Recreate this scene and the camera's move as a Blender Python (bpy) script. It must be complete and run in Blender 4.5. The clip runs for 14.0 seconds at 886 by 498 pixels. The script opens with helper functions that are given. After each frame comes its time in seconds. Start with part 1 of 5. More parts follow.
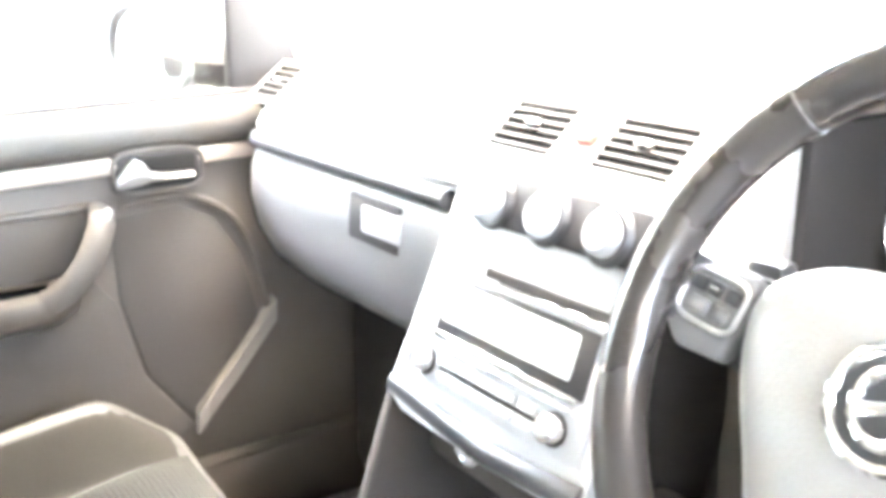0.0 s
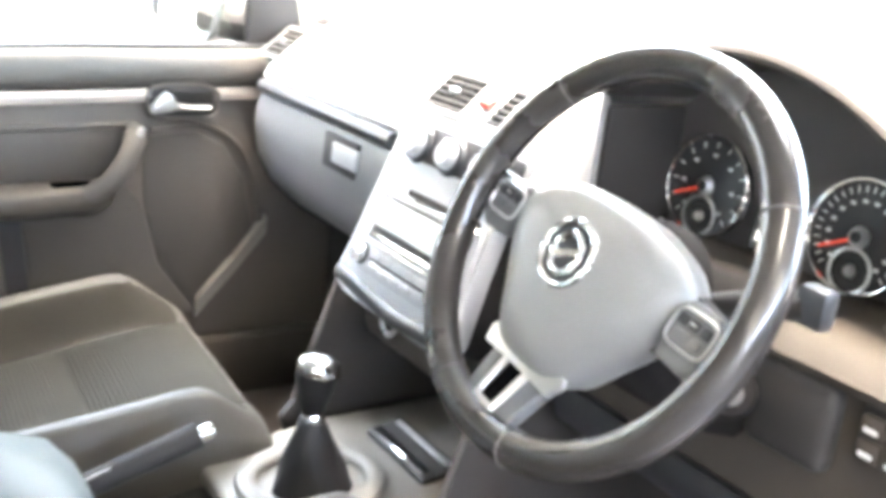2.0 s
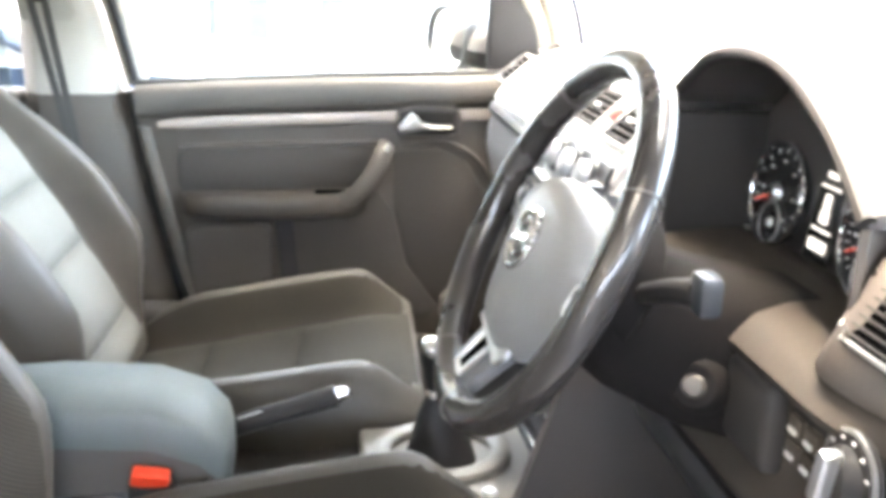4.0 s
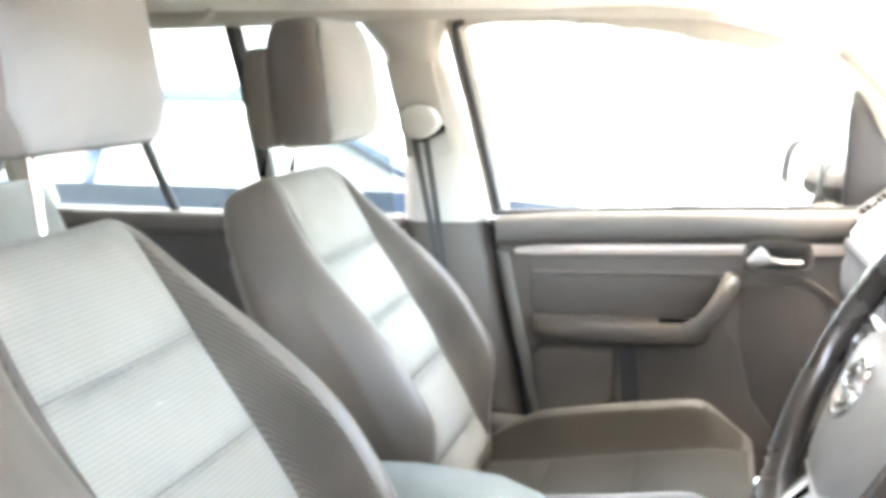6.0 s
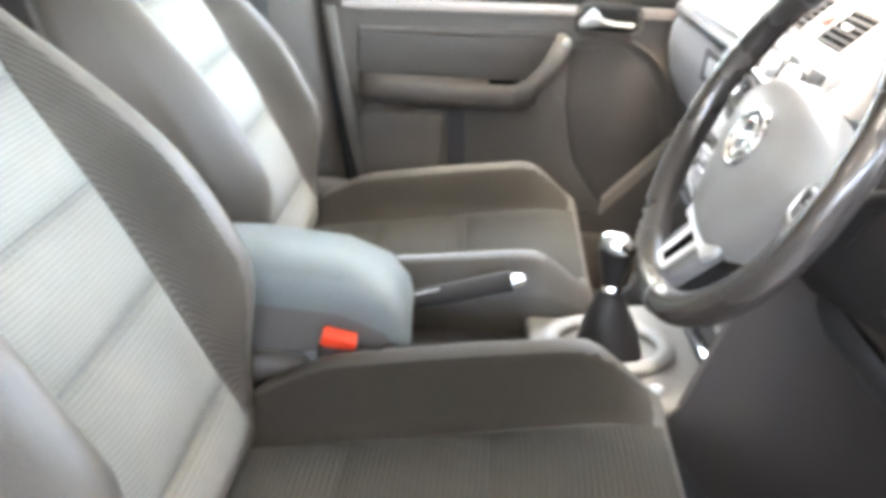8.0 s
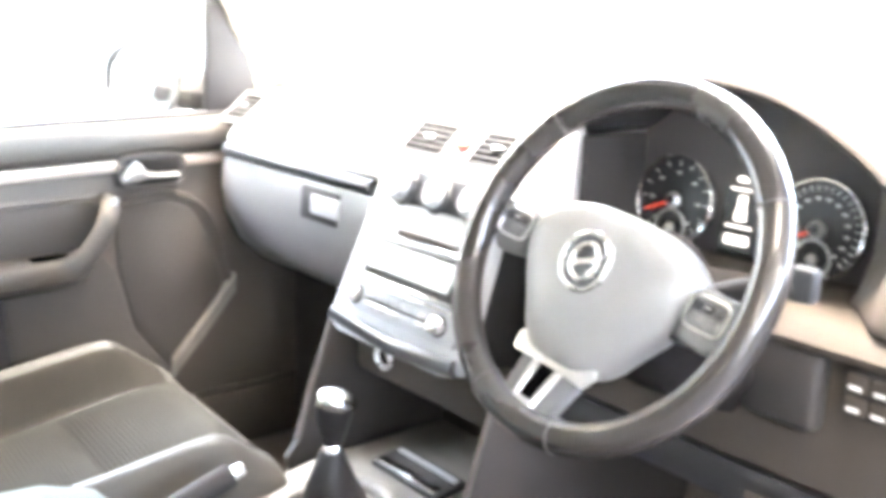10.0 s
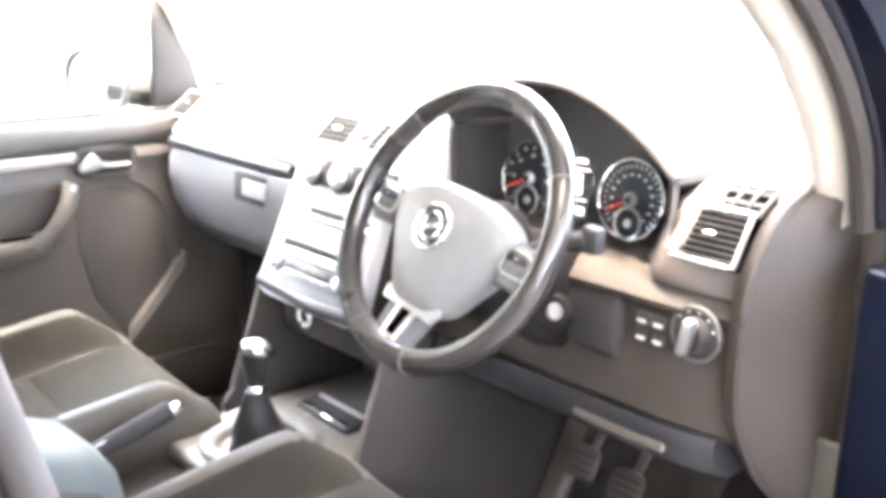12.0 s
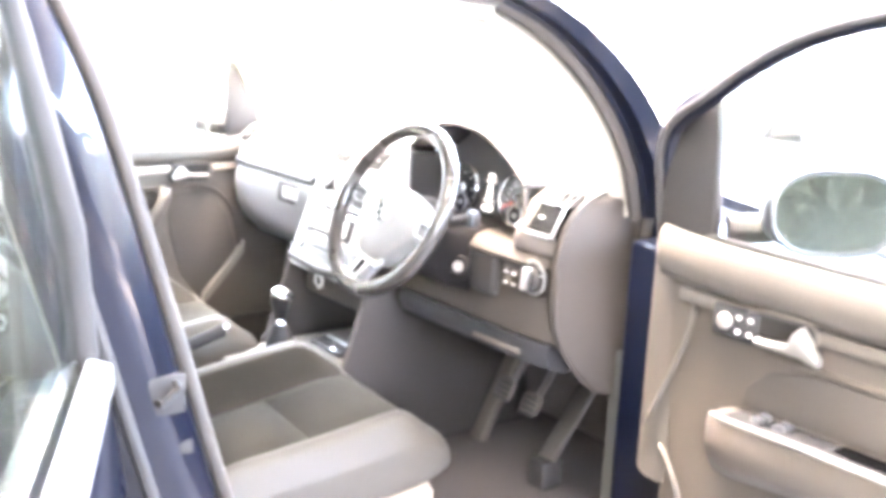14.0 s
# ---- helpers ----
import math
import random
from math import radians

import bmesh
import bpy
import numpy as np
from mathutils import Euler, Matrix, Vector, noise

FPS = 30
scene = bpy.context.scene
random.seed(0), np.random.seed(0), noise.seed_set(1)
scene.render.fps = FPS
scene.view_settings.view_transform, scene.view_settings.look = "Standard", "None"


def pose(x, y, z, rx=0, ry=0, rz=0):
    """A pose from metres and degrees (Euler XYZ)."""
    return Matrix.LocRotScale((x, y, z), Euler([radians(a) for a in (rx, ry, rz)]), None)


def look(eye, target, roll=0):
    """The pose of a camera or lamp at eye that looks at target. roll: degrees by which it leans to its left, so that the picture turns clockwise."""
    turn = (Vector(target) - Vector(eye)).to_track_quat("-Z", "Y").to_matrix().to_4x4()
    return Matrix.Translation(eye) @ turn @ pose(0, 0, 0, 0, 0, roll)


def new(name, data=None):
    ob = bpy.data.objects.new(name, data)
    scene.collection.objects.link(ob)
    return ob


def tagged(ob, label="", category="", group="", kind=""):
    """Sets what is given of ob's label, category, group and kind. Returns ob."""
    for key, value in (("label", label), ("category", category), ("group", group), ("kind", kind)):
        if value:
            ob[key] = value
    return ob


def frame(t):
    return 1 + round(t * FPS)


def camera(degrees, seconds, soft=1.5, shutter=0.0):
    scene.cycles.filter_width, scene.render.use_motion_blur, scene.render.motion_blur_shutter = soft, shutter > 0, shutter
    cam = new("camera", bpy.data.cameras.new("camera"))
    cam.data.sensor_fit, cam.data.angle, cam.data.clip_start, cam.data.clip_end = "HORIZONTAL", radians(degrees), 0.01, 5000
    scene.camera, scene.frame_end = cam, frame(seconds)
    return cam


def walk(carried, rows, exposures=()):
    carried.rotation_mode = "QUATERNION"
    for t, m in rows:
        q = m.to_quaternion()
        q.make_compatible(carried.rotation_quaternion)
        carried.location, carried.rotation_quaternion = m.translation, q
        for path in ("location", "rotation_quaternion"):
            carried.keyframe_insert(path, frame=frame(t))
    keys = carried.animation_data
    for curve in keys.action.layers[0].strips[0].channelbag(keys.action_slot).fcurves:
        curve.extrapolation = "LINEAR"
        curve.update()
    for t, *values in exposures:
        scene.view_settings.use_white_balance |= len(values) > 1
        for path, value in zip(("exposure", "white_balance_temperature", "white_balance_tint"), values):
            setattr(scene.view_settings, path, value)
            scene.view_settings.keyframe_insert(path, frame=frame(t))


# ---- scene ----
cam = camera(48.3, 14.0, soft=4.8, shutter=0.4)
EXPOSURES = [(0, 8.39, 7120, 13), (0.5, 8.16, 7120, 13), (1.5, 7.45, 7120, 12), (2.2, 7.33, 7020, 12), (4.3, 6.76, 7300, 12), (5.0, 6.95, 7350, 13), (6.0, 7.04, 7350, 13), (6.6, 6.88, 7300, 12), (7.2, 6.56, 7380, 12), (9.3, 8.18, 7120, 14), (9.6, 8.13, 7120, 14), (10.1, 7.75, 7120, 15), (11.0, 7.51, 7120, 16), (12.0, 7.7, 7120, 17), (12.5, 7.92, 7120, 17), (13.0, 8.07, 7120, 18), (13.5, 8.21, 7120, 18), (14, 8.28, 7120, 18)]
PATH = [
    (0, (0.595, -0.391, 1.223), (-0.978, 0.717, 0.676), 0.2),
    (0.5, (0.681, -0.435, 1.245), (-0.889, 0.659, 0.666), 2.9),
    (1, (0.759, -0.453, 1.266), (-0.764, 0.692, 0.66), 5.7),
    (1.5, (0.839, -0.488, 1.269), (-0.653, 0.699, 0.667), 7.2),
    (2, (0.967, -0.522, 1.267), (-0.607, 0.562, 0.677), 6.1),
    (2.2, (1.044, -0.548, 1.269), (-0.568, 0.489, 0.696), 6.4),
    (4.3, (1.231, -0.158, 1.281), (-0.676, -0.036, 0.736), 0.7),
    (4.5, (1.214, -0.153, 1.273), (-0.704, -0.137, 0.754), 0.4),
    (5, (1.228, -0.151, 1.304), (-0.7, -0.36, 0.831), 0.7),
    (5.5, (1.259, -0.156, 1.313), (-0.66, -0.508, 0.899), 0.1),
    (6, (1.307, -0.164, 1.318), (-0.6, -0.59, 0.968), -0.2),
    (6.5, (1.309, -0.147, 1.309), (-0.595, -0.602, 0.899), 0.3),
    (7, (1.297, -0.168, 1.303), (-0.562, -0.549, 0.673), 0.3),
    (7.2, (1.297, -0.179, 1.297), (-0.542, -0.513, 0.581), 0.4),
    (9.3, (1.051, -0.522, 1.237), (-0.714, 0.287, 0.758), 4.8),
    (9.5, (1.019, -0.558, 1.245), (-0.7, 0.356, 0.789), 3.5),
    (10, (0.989, -0.686, 1.26), (-0.496, 0.568, 0.79), 2.3),
    (10.5, (1.024, -0.735, 1.275), (-0.315, 0.665, 0.777), 1.7),
    (11, (1.083, -0.729, 1.29), (-0.241, 0.683, 0.786), 1.8),
    (11.5, (1.136, -0.747, 1.307), (-0.218, 0.634, 0.797), 1.6),
    (12, (1.275, -0.766, 1.308), (-0.174, 0.516, 0.811), 1.6),
    (12.5, (1.44, -0.848, 1.321), (-0.047, 0.398, 0.835), 1.9),
    (13, (1.645, -0.935, 1.339), (0.132, 0.288, 0.874), 2.4),
    (13.5, (1.865, -0.957, 1.361), (0.305, 0.206, 0.899), 2.3),
    (14, (2.045, -1.075, 1.385), (0.48, 0.096, 0.961), 2.7),
]
walk(cam, [(t, look(eye, target, roll)) for t, eye, target, roll in PATH], EXPOSURES)

# ---- world, sun, light ----
SUN_TO = Vector((0.03, -0.22, 0.97)).normalized()
world = bpy.data.worlds.new("sky")
scene.world = world
world.use_nodes = True
wn = world.node_tree.nodes
sky = wn.new("ShaderNodeTexSky")
sky.sky_type = "NISHITA"
sky.sun_disc = False
sky.dust_density = 6.0
sky.sun_elevation = math.asin(SUN_TO.z)
sky.sun_rotation = math.atan2(SUN_TO.x, SUN_TO.y)
world.node_tree.links.new(sky.outputs[0], wn["Background"].inputs[0])
wn["Background"].inputs[1].default_value = 0.15
sun = new("sun", bpy.data.lights.new("sun", "SUN"))
sun.data.energy = 0.2
sun.data.angle = radians(6)
sun.data.color = (1.0, 0.95, 0.88)
sun.matrix_basis = look((0, 0, 30), Vector((0, 0, 30)) - SUN_TO)


# ---- materials ----
def mat(name, col, rough=0.5, metal=0.0, var=0.12, scale=6.0, bump=0.15, bscale=350.0, coat=0.0, sheen=0.0, spec=0.5, rib=None):
    """A surface with broad stains, fine grain and, for cloth, ribs woven in two tones (spacing in metres, direction across them)."""
    m = bpy.data.materials.new(name)
    m.use_nodes = True
    nt = m.node_tree
    n, ln = nt.nodes, nt.links.new
    p = n["Principled BSDF"]
    co = n.new("ShaderNodeTexCoord")
    big = n.new("ShaderNodeTexNoise")
    big.inputs["Scale"].default_value = scale
    big.inputs["Detail"].default_value = 5
    fine = n.new("ShaderNodeTexNoise")
    fine.inputs["Scale"].default_value = bscale
    fine.inputs["Detail"].default_value = 2
    for t in (big, fine):
        ln(co.outputs["Object"], t.inputs["Vector"])
    both = n.new("ShaderNodeMath")
    both.operation = "MULTIPLY_ADD"
    ln(fine.outputs[0], both.inputs[0])
    both.inputs[1].default_value = 0.35
    ln(big.outputs[0], both.inputs[2])
    ramp = n.new("ShaderNodeValToRGB")
    ramp.color_ramp.elements[0].position, ramp.color_ramp.elements[1].position = 0.4, 0.95
    ramp.color_ramp.elements[0].color = (*[c * (1 - var) for c in col], 1)
    ramp.color_ramp.elements[1].color = (*[min(1, c * (1 + var)) for c in col], 1)
    ln(both.outputs[0], ramp.inputs[0])
    ln(ramp.outputs[0], p.inputs["Base Color"])
    r = n.new("ShaderNodeMapRange")
    r.inputs[3].default_value, r.inputs[4].default_value = max(0.02, rough - 0.08), min(1, rough + 0.08)
    ln(big.outputs[0], r.inputs[0])
    ln(r.outputs[0], p.inputs["Roughness"])
    p.inputs["Metallic"].default_value = metal
    p.inputs["Coat Weight"].default_value = coat
    p.inputs["Coat Roughness"].default_value = 0.04
    p.inputs["Sheen Weight"].default_value = sheen
    p.inputs["Specular IOR Level"].default_value = spec
    if bump:
        b = n.new("ShaderNodeBump")
        b.inputs["Strength"].default_value = bump
        b.inputs["Distance"].default_value = 0.002
        if rib:
            d = n.new("ShaderNodeVectorMath")
            d.operation = "DOT_PRODUCT"
            ln(co.outputs["Object"], d.inputs[0])
            d.inputs[1].default_value = Vector(rib[1]).normalized() * (2 * math.pi / rib[0])
            w = n.new("ShaderNodeMath")
            w.operation = "SINE"
            ln(d.outputs["Value"], w.inputs[0])
            s = n.new("ShaderNodeMath")
            s.operation = "MULTIPLY_ADD"
            ln(w.outputs[0], s.inputs[0])
            s.inputs[1].default_value = 0.7
            ln(fine.outputs[0], s.inputs[2])
            ln(s.outputs[0], b.inputs["Height"])
            weave = n.new("ShaderNodeMath")
            weave.operation = "MULTIPLY_ADD"
            ln(w.outputs[0], weave.inputs[0])
            weave.inputs[1].default_value = 0.22
            ln(both.outputs[0], weave.inputs[2])
            ln(weave.outputs[0], ramp.inputs[0])
        else:
            ln(fine.outputs[0], b.inputs["Height"])
        ln(b.outputs[0], p.inputs["Normal"])
    return m


def glass(name, tint=(0.93, 0.97, 0.95), gloss=1.0, veil=0.04):
    """Thin clear glass with a scattering film that stands in for glare."""
    m = bpy.data.materials.new(name)
    m.use_nodes = True
    n, ln = m.node_tree.nodes, m.node_tree.links.new
    n.remove(n["Principled BSDF"])
    t, g, f, x, pw = (n.new("ShaderNode" + k) for k in ("BsdfTransparent", "BsdfGlossy", "LayerWeight", "MixShader", "Math"))
    t.inputs[0].default_value = (*tint, 1)
    g.inputs["Roughness"].default_value = 0.01
    g.inputs[0].default_value = (gloss, gloss, gloss, 1)
    f.inputs[0].default_value = 0.5
    pw.operation = "POWER"
    pw.inputs[1].default_value = 4.0
    ln(f.outputs["Facing"], pw.inputs[0])
    low = n.new("ShaderNodeMath")
    low.operation = "MULTIPLY_ADD"
    low.inputs[1].default_value, low.inputs[2].default_value = 0.45, 0.03
    ln(pw.outputs[0], low.inputs[0])
    ln(low.outputs[0], x.inputs[0])
    ln(t.outputs[0], x.inputs[1])
    ln(g.outputs[0], x.inputs[2])
    d, y = n.new("ShaderNodeBsdfTranslucent"), n.new("ShaderNodeMixShader")
    d.inputs[0].default_value = (0.85, 0.84, 0.80, 1)
    film = n.new("ShaderNodeTexNoise")
    film.inputs["Scale"].default_value = 3.0
    amount = n.new("ShaderNodeMath")
    amount.operation = "MULTIPLY"
    amount.inputs[1].default_value = veil * 2
    ln(film.outputs[0], amount.inputs[0])
    ln(amount.outputs[0], y.inputs[0])
    ln(x.outputs[0], y.inputs[1])
    ln(d.outputs[0], y.inputs[2])
    ln(y.outputs[0], n["Material Output"].inputs[0])
    return m


def glow(name, col, power):
    m = bpy.data.materials.new(name)
    m.use_nodes = True
    p = m.node_tree.nodes["Principled BSDF"]
    p.inputs["Base Color"].default_value = (*col, 1)
    p.inputs["Emission Color"].default_value = (*col, 1)
    p.inputs["Emission Strength"].default_value = power
    return m


# pad pale and pod dark: windscreen light and shade put into the dash colours
DASH = mat("dash_lit_plastic", (0.30, 0.30, 0.30), 0.62, bump=0.35, bscale=500)
DASH_WARM = mat("dash_shaded_plastic", (0.078, 0.068, 0.06), 0.6, bump=0.3, bscale=500)
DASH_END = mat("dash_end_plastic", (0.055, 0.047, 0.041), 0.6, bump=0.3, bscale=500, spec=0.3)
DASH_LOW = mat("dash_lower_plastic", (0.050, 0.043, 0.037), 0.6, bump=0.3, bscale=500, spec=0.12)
STRIP = mat("dash_dark_strip", (0.035, 0.037, 0.04), 0.35, bump=0.1)
GLOVE = mat("glovebox_plastic", (0.135, 0.133, 0.130), 0.30, bump=0.12, bscale=600)
FLAP = mat("glovebox_flap_plastic", (0.3, 0.3, 0.3), 0.35, bump=0.12, bscale=600)
STACK = mat("console_satin_plastic", (0.38, 0.395, 0.415), 0.30, bump=0.12, bscale=600)
DARK = mat("dark_plastic", (0.032, 0.03, 0.029), 0.6, bump=0.2, spec=0.2)
SHROUD = mat("column_plastic", (0.011, 0.0098, 0.0094), 0.75, bump=0.3, bscale=500, spec=0.1)
GLOSSBLACK = mat("gloss_black", (0.03, 0.03, 0.031), 0.16, bump=0)
# lifted from black to grey: veiling glare put into the cluster's colour
CLUSTER = mat("cluster_hazed_plastic", (0.06, 0.055, 0.054), 0.4, bump=0.1, bscale=500)
# black that stands in for the shade inside slots, gaps and pockets
VOID = mat("recess_shade_black", (0.003, 0.003, 0.003), 0.95, bump=0, spec=0.0)
LEATHER = mat("black_leather", (0.03, 0.0265, 0.0245), 0.27, bump=0.10, bscale=420, coat=0.45)
HUB = mat("airbag_plastic", (0.225, 0.222, 0.217), 0.33, bump=0.25, bscale=500)
PADGREY = mat("wheel_pad_plastic", (0.13, 0.132, 0.135), 0.4, bump=0.15, bscale=500)
SILVER = mat("satin_silver", (0.62, 0.62, 0.62), 0.28, metal=0.85, var=0.05, bump=0)
CHROME = mat("chrome", (0.85, 0.85, 0.86), 0.07, metal=1.0, var=0.03, bump=0)
DOOR = mat("door_panel_plastic", (0.068, 0.057, 0.045), 0.6, bump=0.35, bscale=420)
DOOR_UP = mat("door_upper_plastic", (0.078, 0.069, 0.058), 0.6, bump=0.3, bscale=420)
DOOR_CLOTH = mat("door_cloth", (0.05, 0.043, 0.035), 0.85, bump=0.5, bscale=700, sheen=0.03)
LEVER = mat("lever_satin_metal", (0.34, 0.33, 0.31), 0.35, metal=0.7, var=0.05, bump=0)
# near-black for the shade inside the door handle recess
HOLLOW = mat("handle_hollow_shade", (0.010, 0.009, 0.008), 0.7, bump=0.1, spec=0.2)
KNEE = mat("knee_flap_plastic", (0.024, 0.024, 0.026), 0.42, bump=0.25, bscale=500)
EDGE = mat("door_edge_plastic", (0.12, 0.108, 0.09), 0.5, bump=0.2, bscale=420)
POSTTRIM = mat("post_grey_green_trim", (0.055, 0.058, 0.054), 0.5, bump=0.15, bscale=500)
DOOR_LINE = mat("door_trim_strip", (0.34, 0.29, 0.25), 0.4, metal=0.35, bump=0.05)
LINER = mat("light_pillar_plastic", (0.34, 0.318, 0.275), 0.65, bump=0.25, bscale=500)
HEAD = mat("headlining_cloth", (0.58, 0.56, 0.51), 0.9, bump=0.4, bscale=800)
HEADCLOTH = mat("headrest_cloth", (0.17, 0.165, 0.15), 0.8, bump=0.4, bscale=700, sheen=0.3)
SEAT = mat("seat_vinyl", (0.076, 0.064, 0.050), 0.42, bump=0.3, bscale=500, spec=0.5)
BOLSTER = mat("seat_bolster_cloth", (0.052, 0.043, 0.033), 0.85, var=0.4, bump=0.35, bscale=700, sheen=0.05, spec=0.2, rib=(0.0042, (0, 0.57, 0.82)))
HEADSIDE = mat("headrest_side_cloth", (0.11, 0.1, 0.087), 0.8, bump=0.4, bscale=700, spec=0.25)
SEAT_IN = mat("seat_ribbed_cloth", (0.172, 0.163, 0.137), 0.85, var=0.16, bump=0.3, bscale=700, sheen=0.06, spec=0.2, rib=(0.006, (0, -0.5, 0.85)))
# cushion cloth and vinyl: darker than the backrest, low cabin shade in the colour
SEAT_CUSH = mat("seat_cloth_shaded", (0.040, 0.037, 0.030), 0.85, bump=0.7, bscale=700, sheen=0.02, spec=0.12, var=0.2, rib=(0.007, (0, 1, 0.1)))
CUSH_VINYL = mat("seat_vinyl_shaded", (0.052, 0.047, 0.039), 0.5, bump=0.3, bscale=500, spec=0.5)
SEAT_TRIM = mat("seat_vinyl_edge", (0.18, 0.16, 0.135), 0.55, bump=0.2)
SEAT_BASE = mat("seat_base_plastic", (0.10, 0.092, 0.082), 0.55, bump=0.2)
RIMSTITCH = mat("rim_stitching", (0.10, 0.095, 0.09), 0.6, bump=0.2)
# cushion border, darkened for shade in the same way
CUSH_EDGE = mat("seat_border_shaded", (0.029, 0.025, 0.0195), 0.85, bump=0.5, bscale=700, sheen=0.02, spec=0.15)
STITCH = mat("seat_stitching", (0.085, 0.082, 0.074), 0.8, bump=0.2)
# blue cast of the sky's sheen mixed into the armrest colour
ARM = mat("armrest_vinyl", (0.125, 0.146, 0.143), 0.5, bump=0.3, bscale=450)
CARPET = mat("floor_carpet", (0.066, 0.056, 0.051), 0.95, bump=0.9, bscale=500)
BELT = mat("seat_belt_webbing", (0.045, 0.042, 0.038), 0.7, bump=0.5, bscale=900)
RUBBER = mat("door_seal_rubber", (0.03, 0.028, 0.027), 0.7, bump=0.1)
SEALTRIM = mat("aperture_trim", (0.032, 0.027, 0.023), 0.75, bump=0.08, bscale=900)
PAINT = mat("navy_paint", (0.0017, 0.0030, 0.0085), 0.3, metal=0.0, var=0.1, bump=0, coat=0.55, spec=0.15)
RED = mat("red_plastic", (0.75, 0.055, 0.02), 0.4, bump=0)
LCD = mat("radio_display", (0.5, 0.54, 0.54), 0.12, bump=0)
LCD_ON = glow("cluster_screen", (0.8, 0.78, 0.75), 0.02)
NEEDLE = glow("gauge_needle", (0.42, 0.045, 0.02), 0.012)
HAZARD = mat("hazard_red", (0.40, 0.04, 0.03), 0.4, bump=0)
INK = mat("gauge_print", (0.55, 0.55, 0.55), 0.5, bump=0)
GLASS = glass("window_glass", veil=0.004)
CLEAN = glass("clean_window_glass", veil=0.0)
# strong film here whitens the view out, in place of glare
SCREENGLASS = glass("veiled_windscreen_glass", veil=0.055)
SHADEGLASS = glass("rear_tinted_glass", (0.72, 0.78, 0.76), veil=0.006)
MIRROR = mat("mirror_glass", (0.9, 0.92, 0.92), 0.02, metal=1.0, var=0.0, bump=0)
METAL = mat("worn_pedal_metal", (0.1, 0.09, 0.08), 0.4, metal=0.6, bump=0.2)


# ---- mesh helpers ----
def rbox(sx, sy, sz, bev=0.004, seg=2, m=None):
    bm = bmesh.new()
    bmesh.ops.create_cube(bm, size=1)
    for v in bm.verts:
        v.co = Vector((v.co.x * sx, v.co.y * sy, v.co.z * sz))
    bev = min(bev, 0.49 * min(sx, sy, sz))
    if bev > 0:
        bmesh.ops.bevel(bm, geom=bm.edges[:], offset=bev, segments=seg, profile=0.5, affect="EDGES")
    return move(bm, m)


def move(bm, m):
    if m is not None:
        bmesh.ops.transform(bm, matrix=m, verts=bm.verts[:])
    return bm


def span(a, b, bev=0.004, seg=2):
    """A rounded box between two corners."""
    a, b = Vector(a), Vector(b)
    d = b - a
    return rbox(abs(d.x), abs(d.y), abs(d.z), bev, seg, Matrix.Translation((a + b) / 2))


def cyl(r1, r2, h, n=24, bev=0.0, m=None):
    """A drum along z from 0 to h."""
    rings = [[(r * math.cos(2 * math.pi * i / n), r * math.sin(2 * math.pi * i / n), z) for i in range(n)]
             for r, z in ((r1 - bev, 0), (r1, bev), (r2, h - bev), (r2 - bev, h))] if bev else \
            [[(r * math.cos(2 * math.pi * i / n), r * math.sin(2 * math.pi * i / n), z) for i in range(n)] for r, z in ((r1, 0), (r2, h))]
    return loft(rings, m=m)


def loft(rings, caps=True, closed=True, loop=False, m=None):
    bm = bmesh.new()
    vs = [[bm.verts.new(Vector(p)) for p in r] for r in rings]
    k = len(vs[0])
    pairs = list(zip(vs, vs[1:])) + ([(vs[-1], vs[0])] if loop else [])
    for a, b in pairs:
        for i in range(k if closed else k - 1):
            j = (i + 1) % k
            bm.faces.new((a[i], a[j], b[j], b[i]))
    if caps and not loop:
        bm.faces.new(vs[0])
        bm.faces.new(list(reversed(vs[-1])))
    return move(bm, m)


def smooth_line(pts, n):
    """A Catmull-Rom line through a few points."""
    pts = [Vector(p) for p in pts]
    ext = [2 * pts[0] - pts[1]] + pts + [2 * pts[-1] - pts[-2]]
    out = []
    for i in range(len(pts) - 1):
        a, b, c, d = ext[i:i + 4]
        for k in range(n):
            t = k / n
            out.append(0.5 * ((2 * b) + (c - a) * t + (2 * a - 5 * b + 4 * c - d) * t * t + (3 * b - a - 3 * c + d) * t ** 3))
    out.append(pts[-1])
    return out


def tube(pts, r, n=10, loop=False, wide=1.0, up=(0, 0, 1), m=None):
    """A round or flattened bar along points; r may be a function of 0..1; wide stretches it across the up axis."""
    pts = [Vector(p) for p in pts]
    rings = []
    for i, p in enumerate(pts):
        a = pts[i - 1] if i or loop else p
        b = pts[(i + 1) % len(pts)] if i < len(pts) - 1 or loop else p
        d = (b - a).normalized()
        s = d.cross(Vector(up))
        s = s.normalized() if s.length > 1e-4 else d.orthogonal().normalized()
        u = s.cross(d)
        rr = r(i / (len(pts) - 1)) if callable(r) else r
        rings.append([p + s * (rr * wide * math.cos(2 * math.pi * k / n)) + u * (rr * math.sin(2 * math.pi * k / n)) for k in range(n)])
    return loft(rings, loop=loop, m=m)


def prism(pts, h, bev=0.0, seg=2, m=None):
    """A flat outline in x, y, raised along z from 0 to h."""
    bm = bmesh.new()
    f = bm.faces.new([bm.verts.new((x, y, 0)) for x, y in pts])
    r = bmesh.ops.extrude_face_region(bm, geom=[f])
    for v in r["geom"]:
        if isinstance(v, bmesh.types.BMVert):
            v.co.z = h
    bmesh.ops.recalc_face_normals(bm, faces=bm.faces[:])
    if bev:
        e = [e for e in bm.edges if len(e.link_faces) == 2]
        bmesh.ops.bevel(bm, geom=e, offset=bev, segments=seg, profile=0.5, affect="EDGES", clamp_overlap=True)
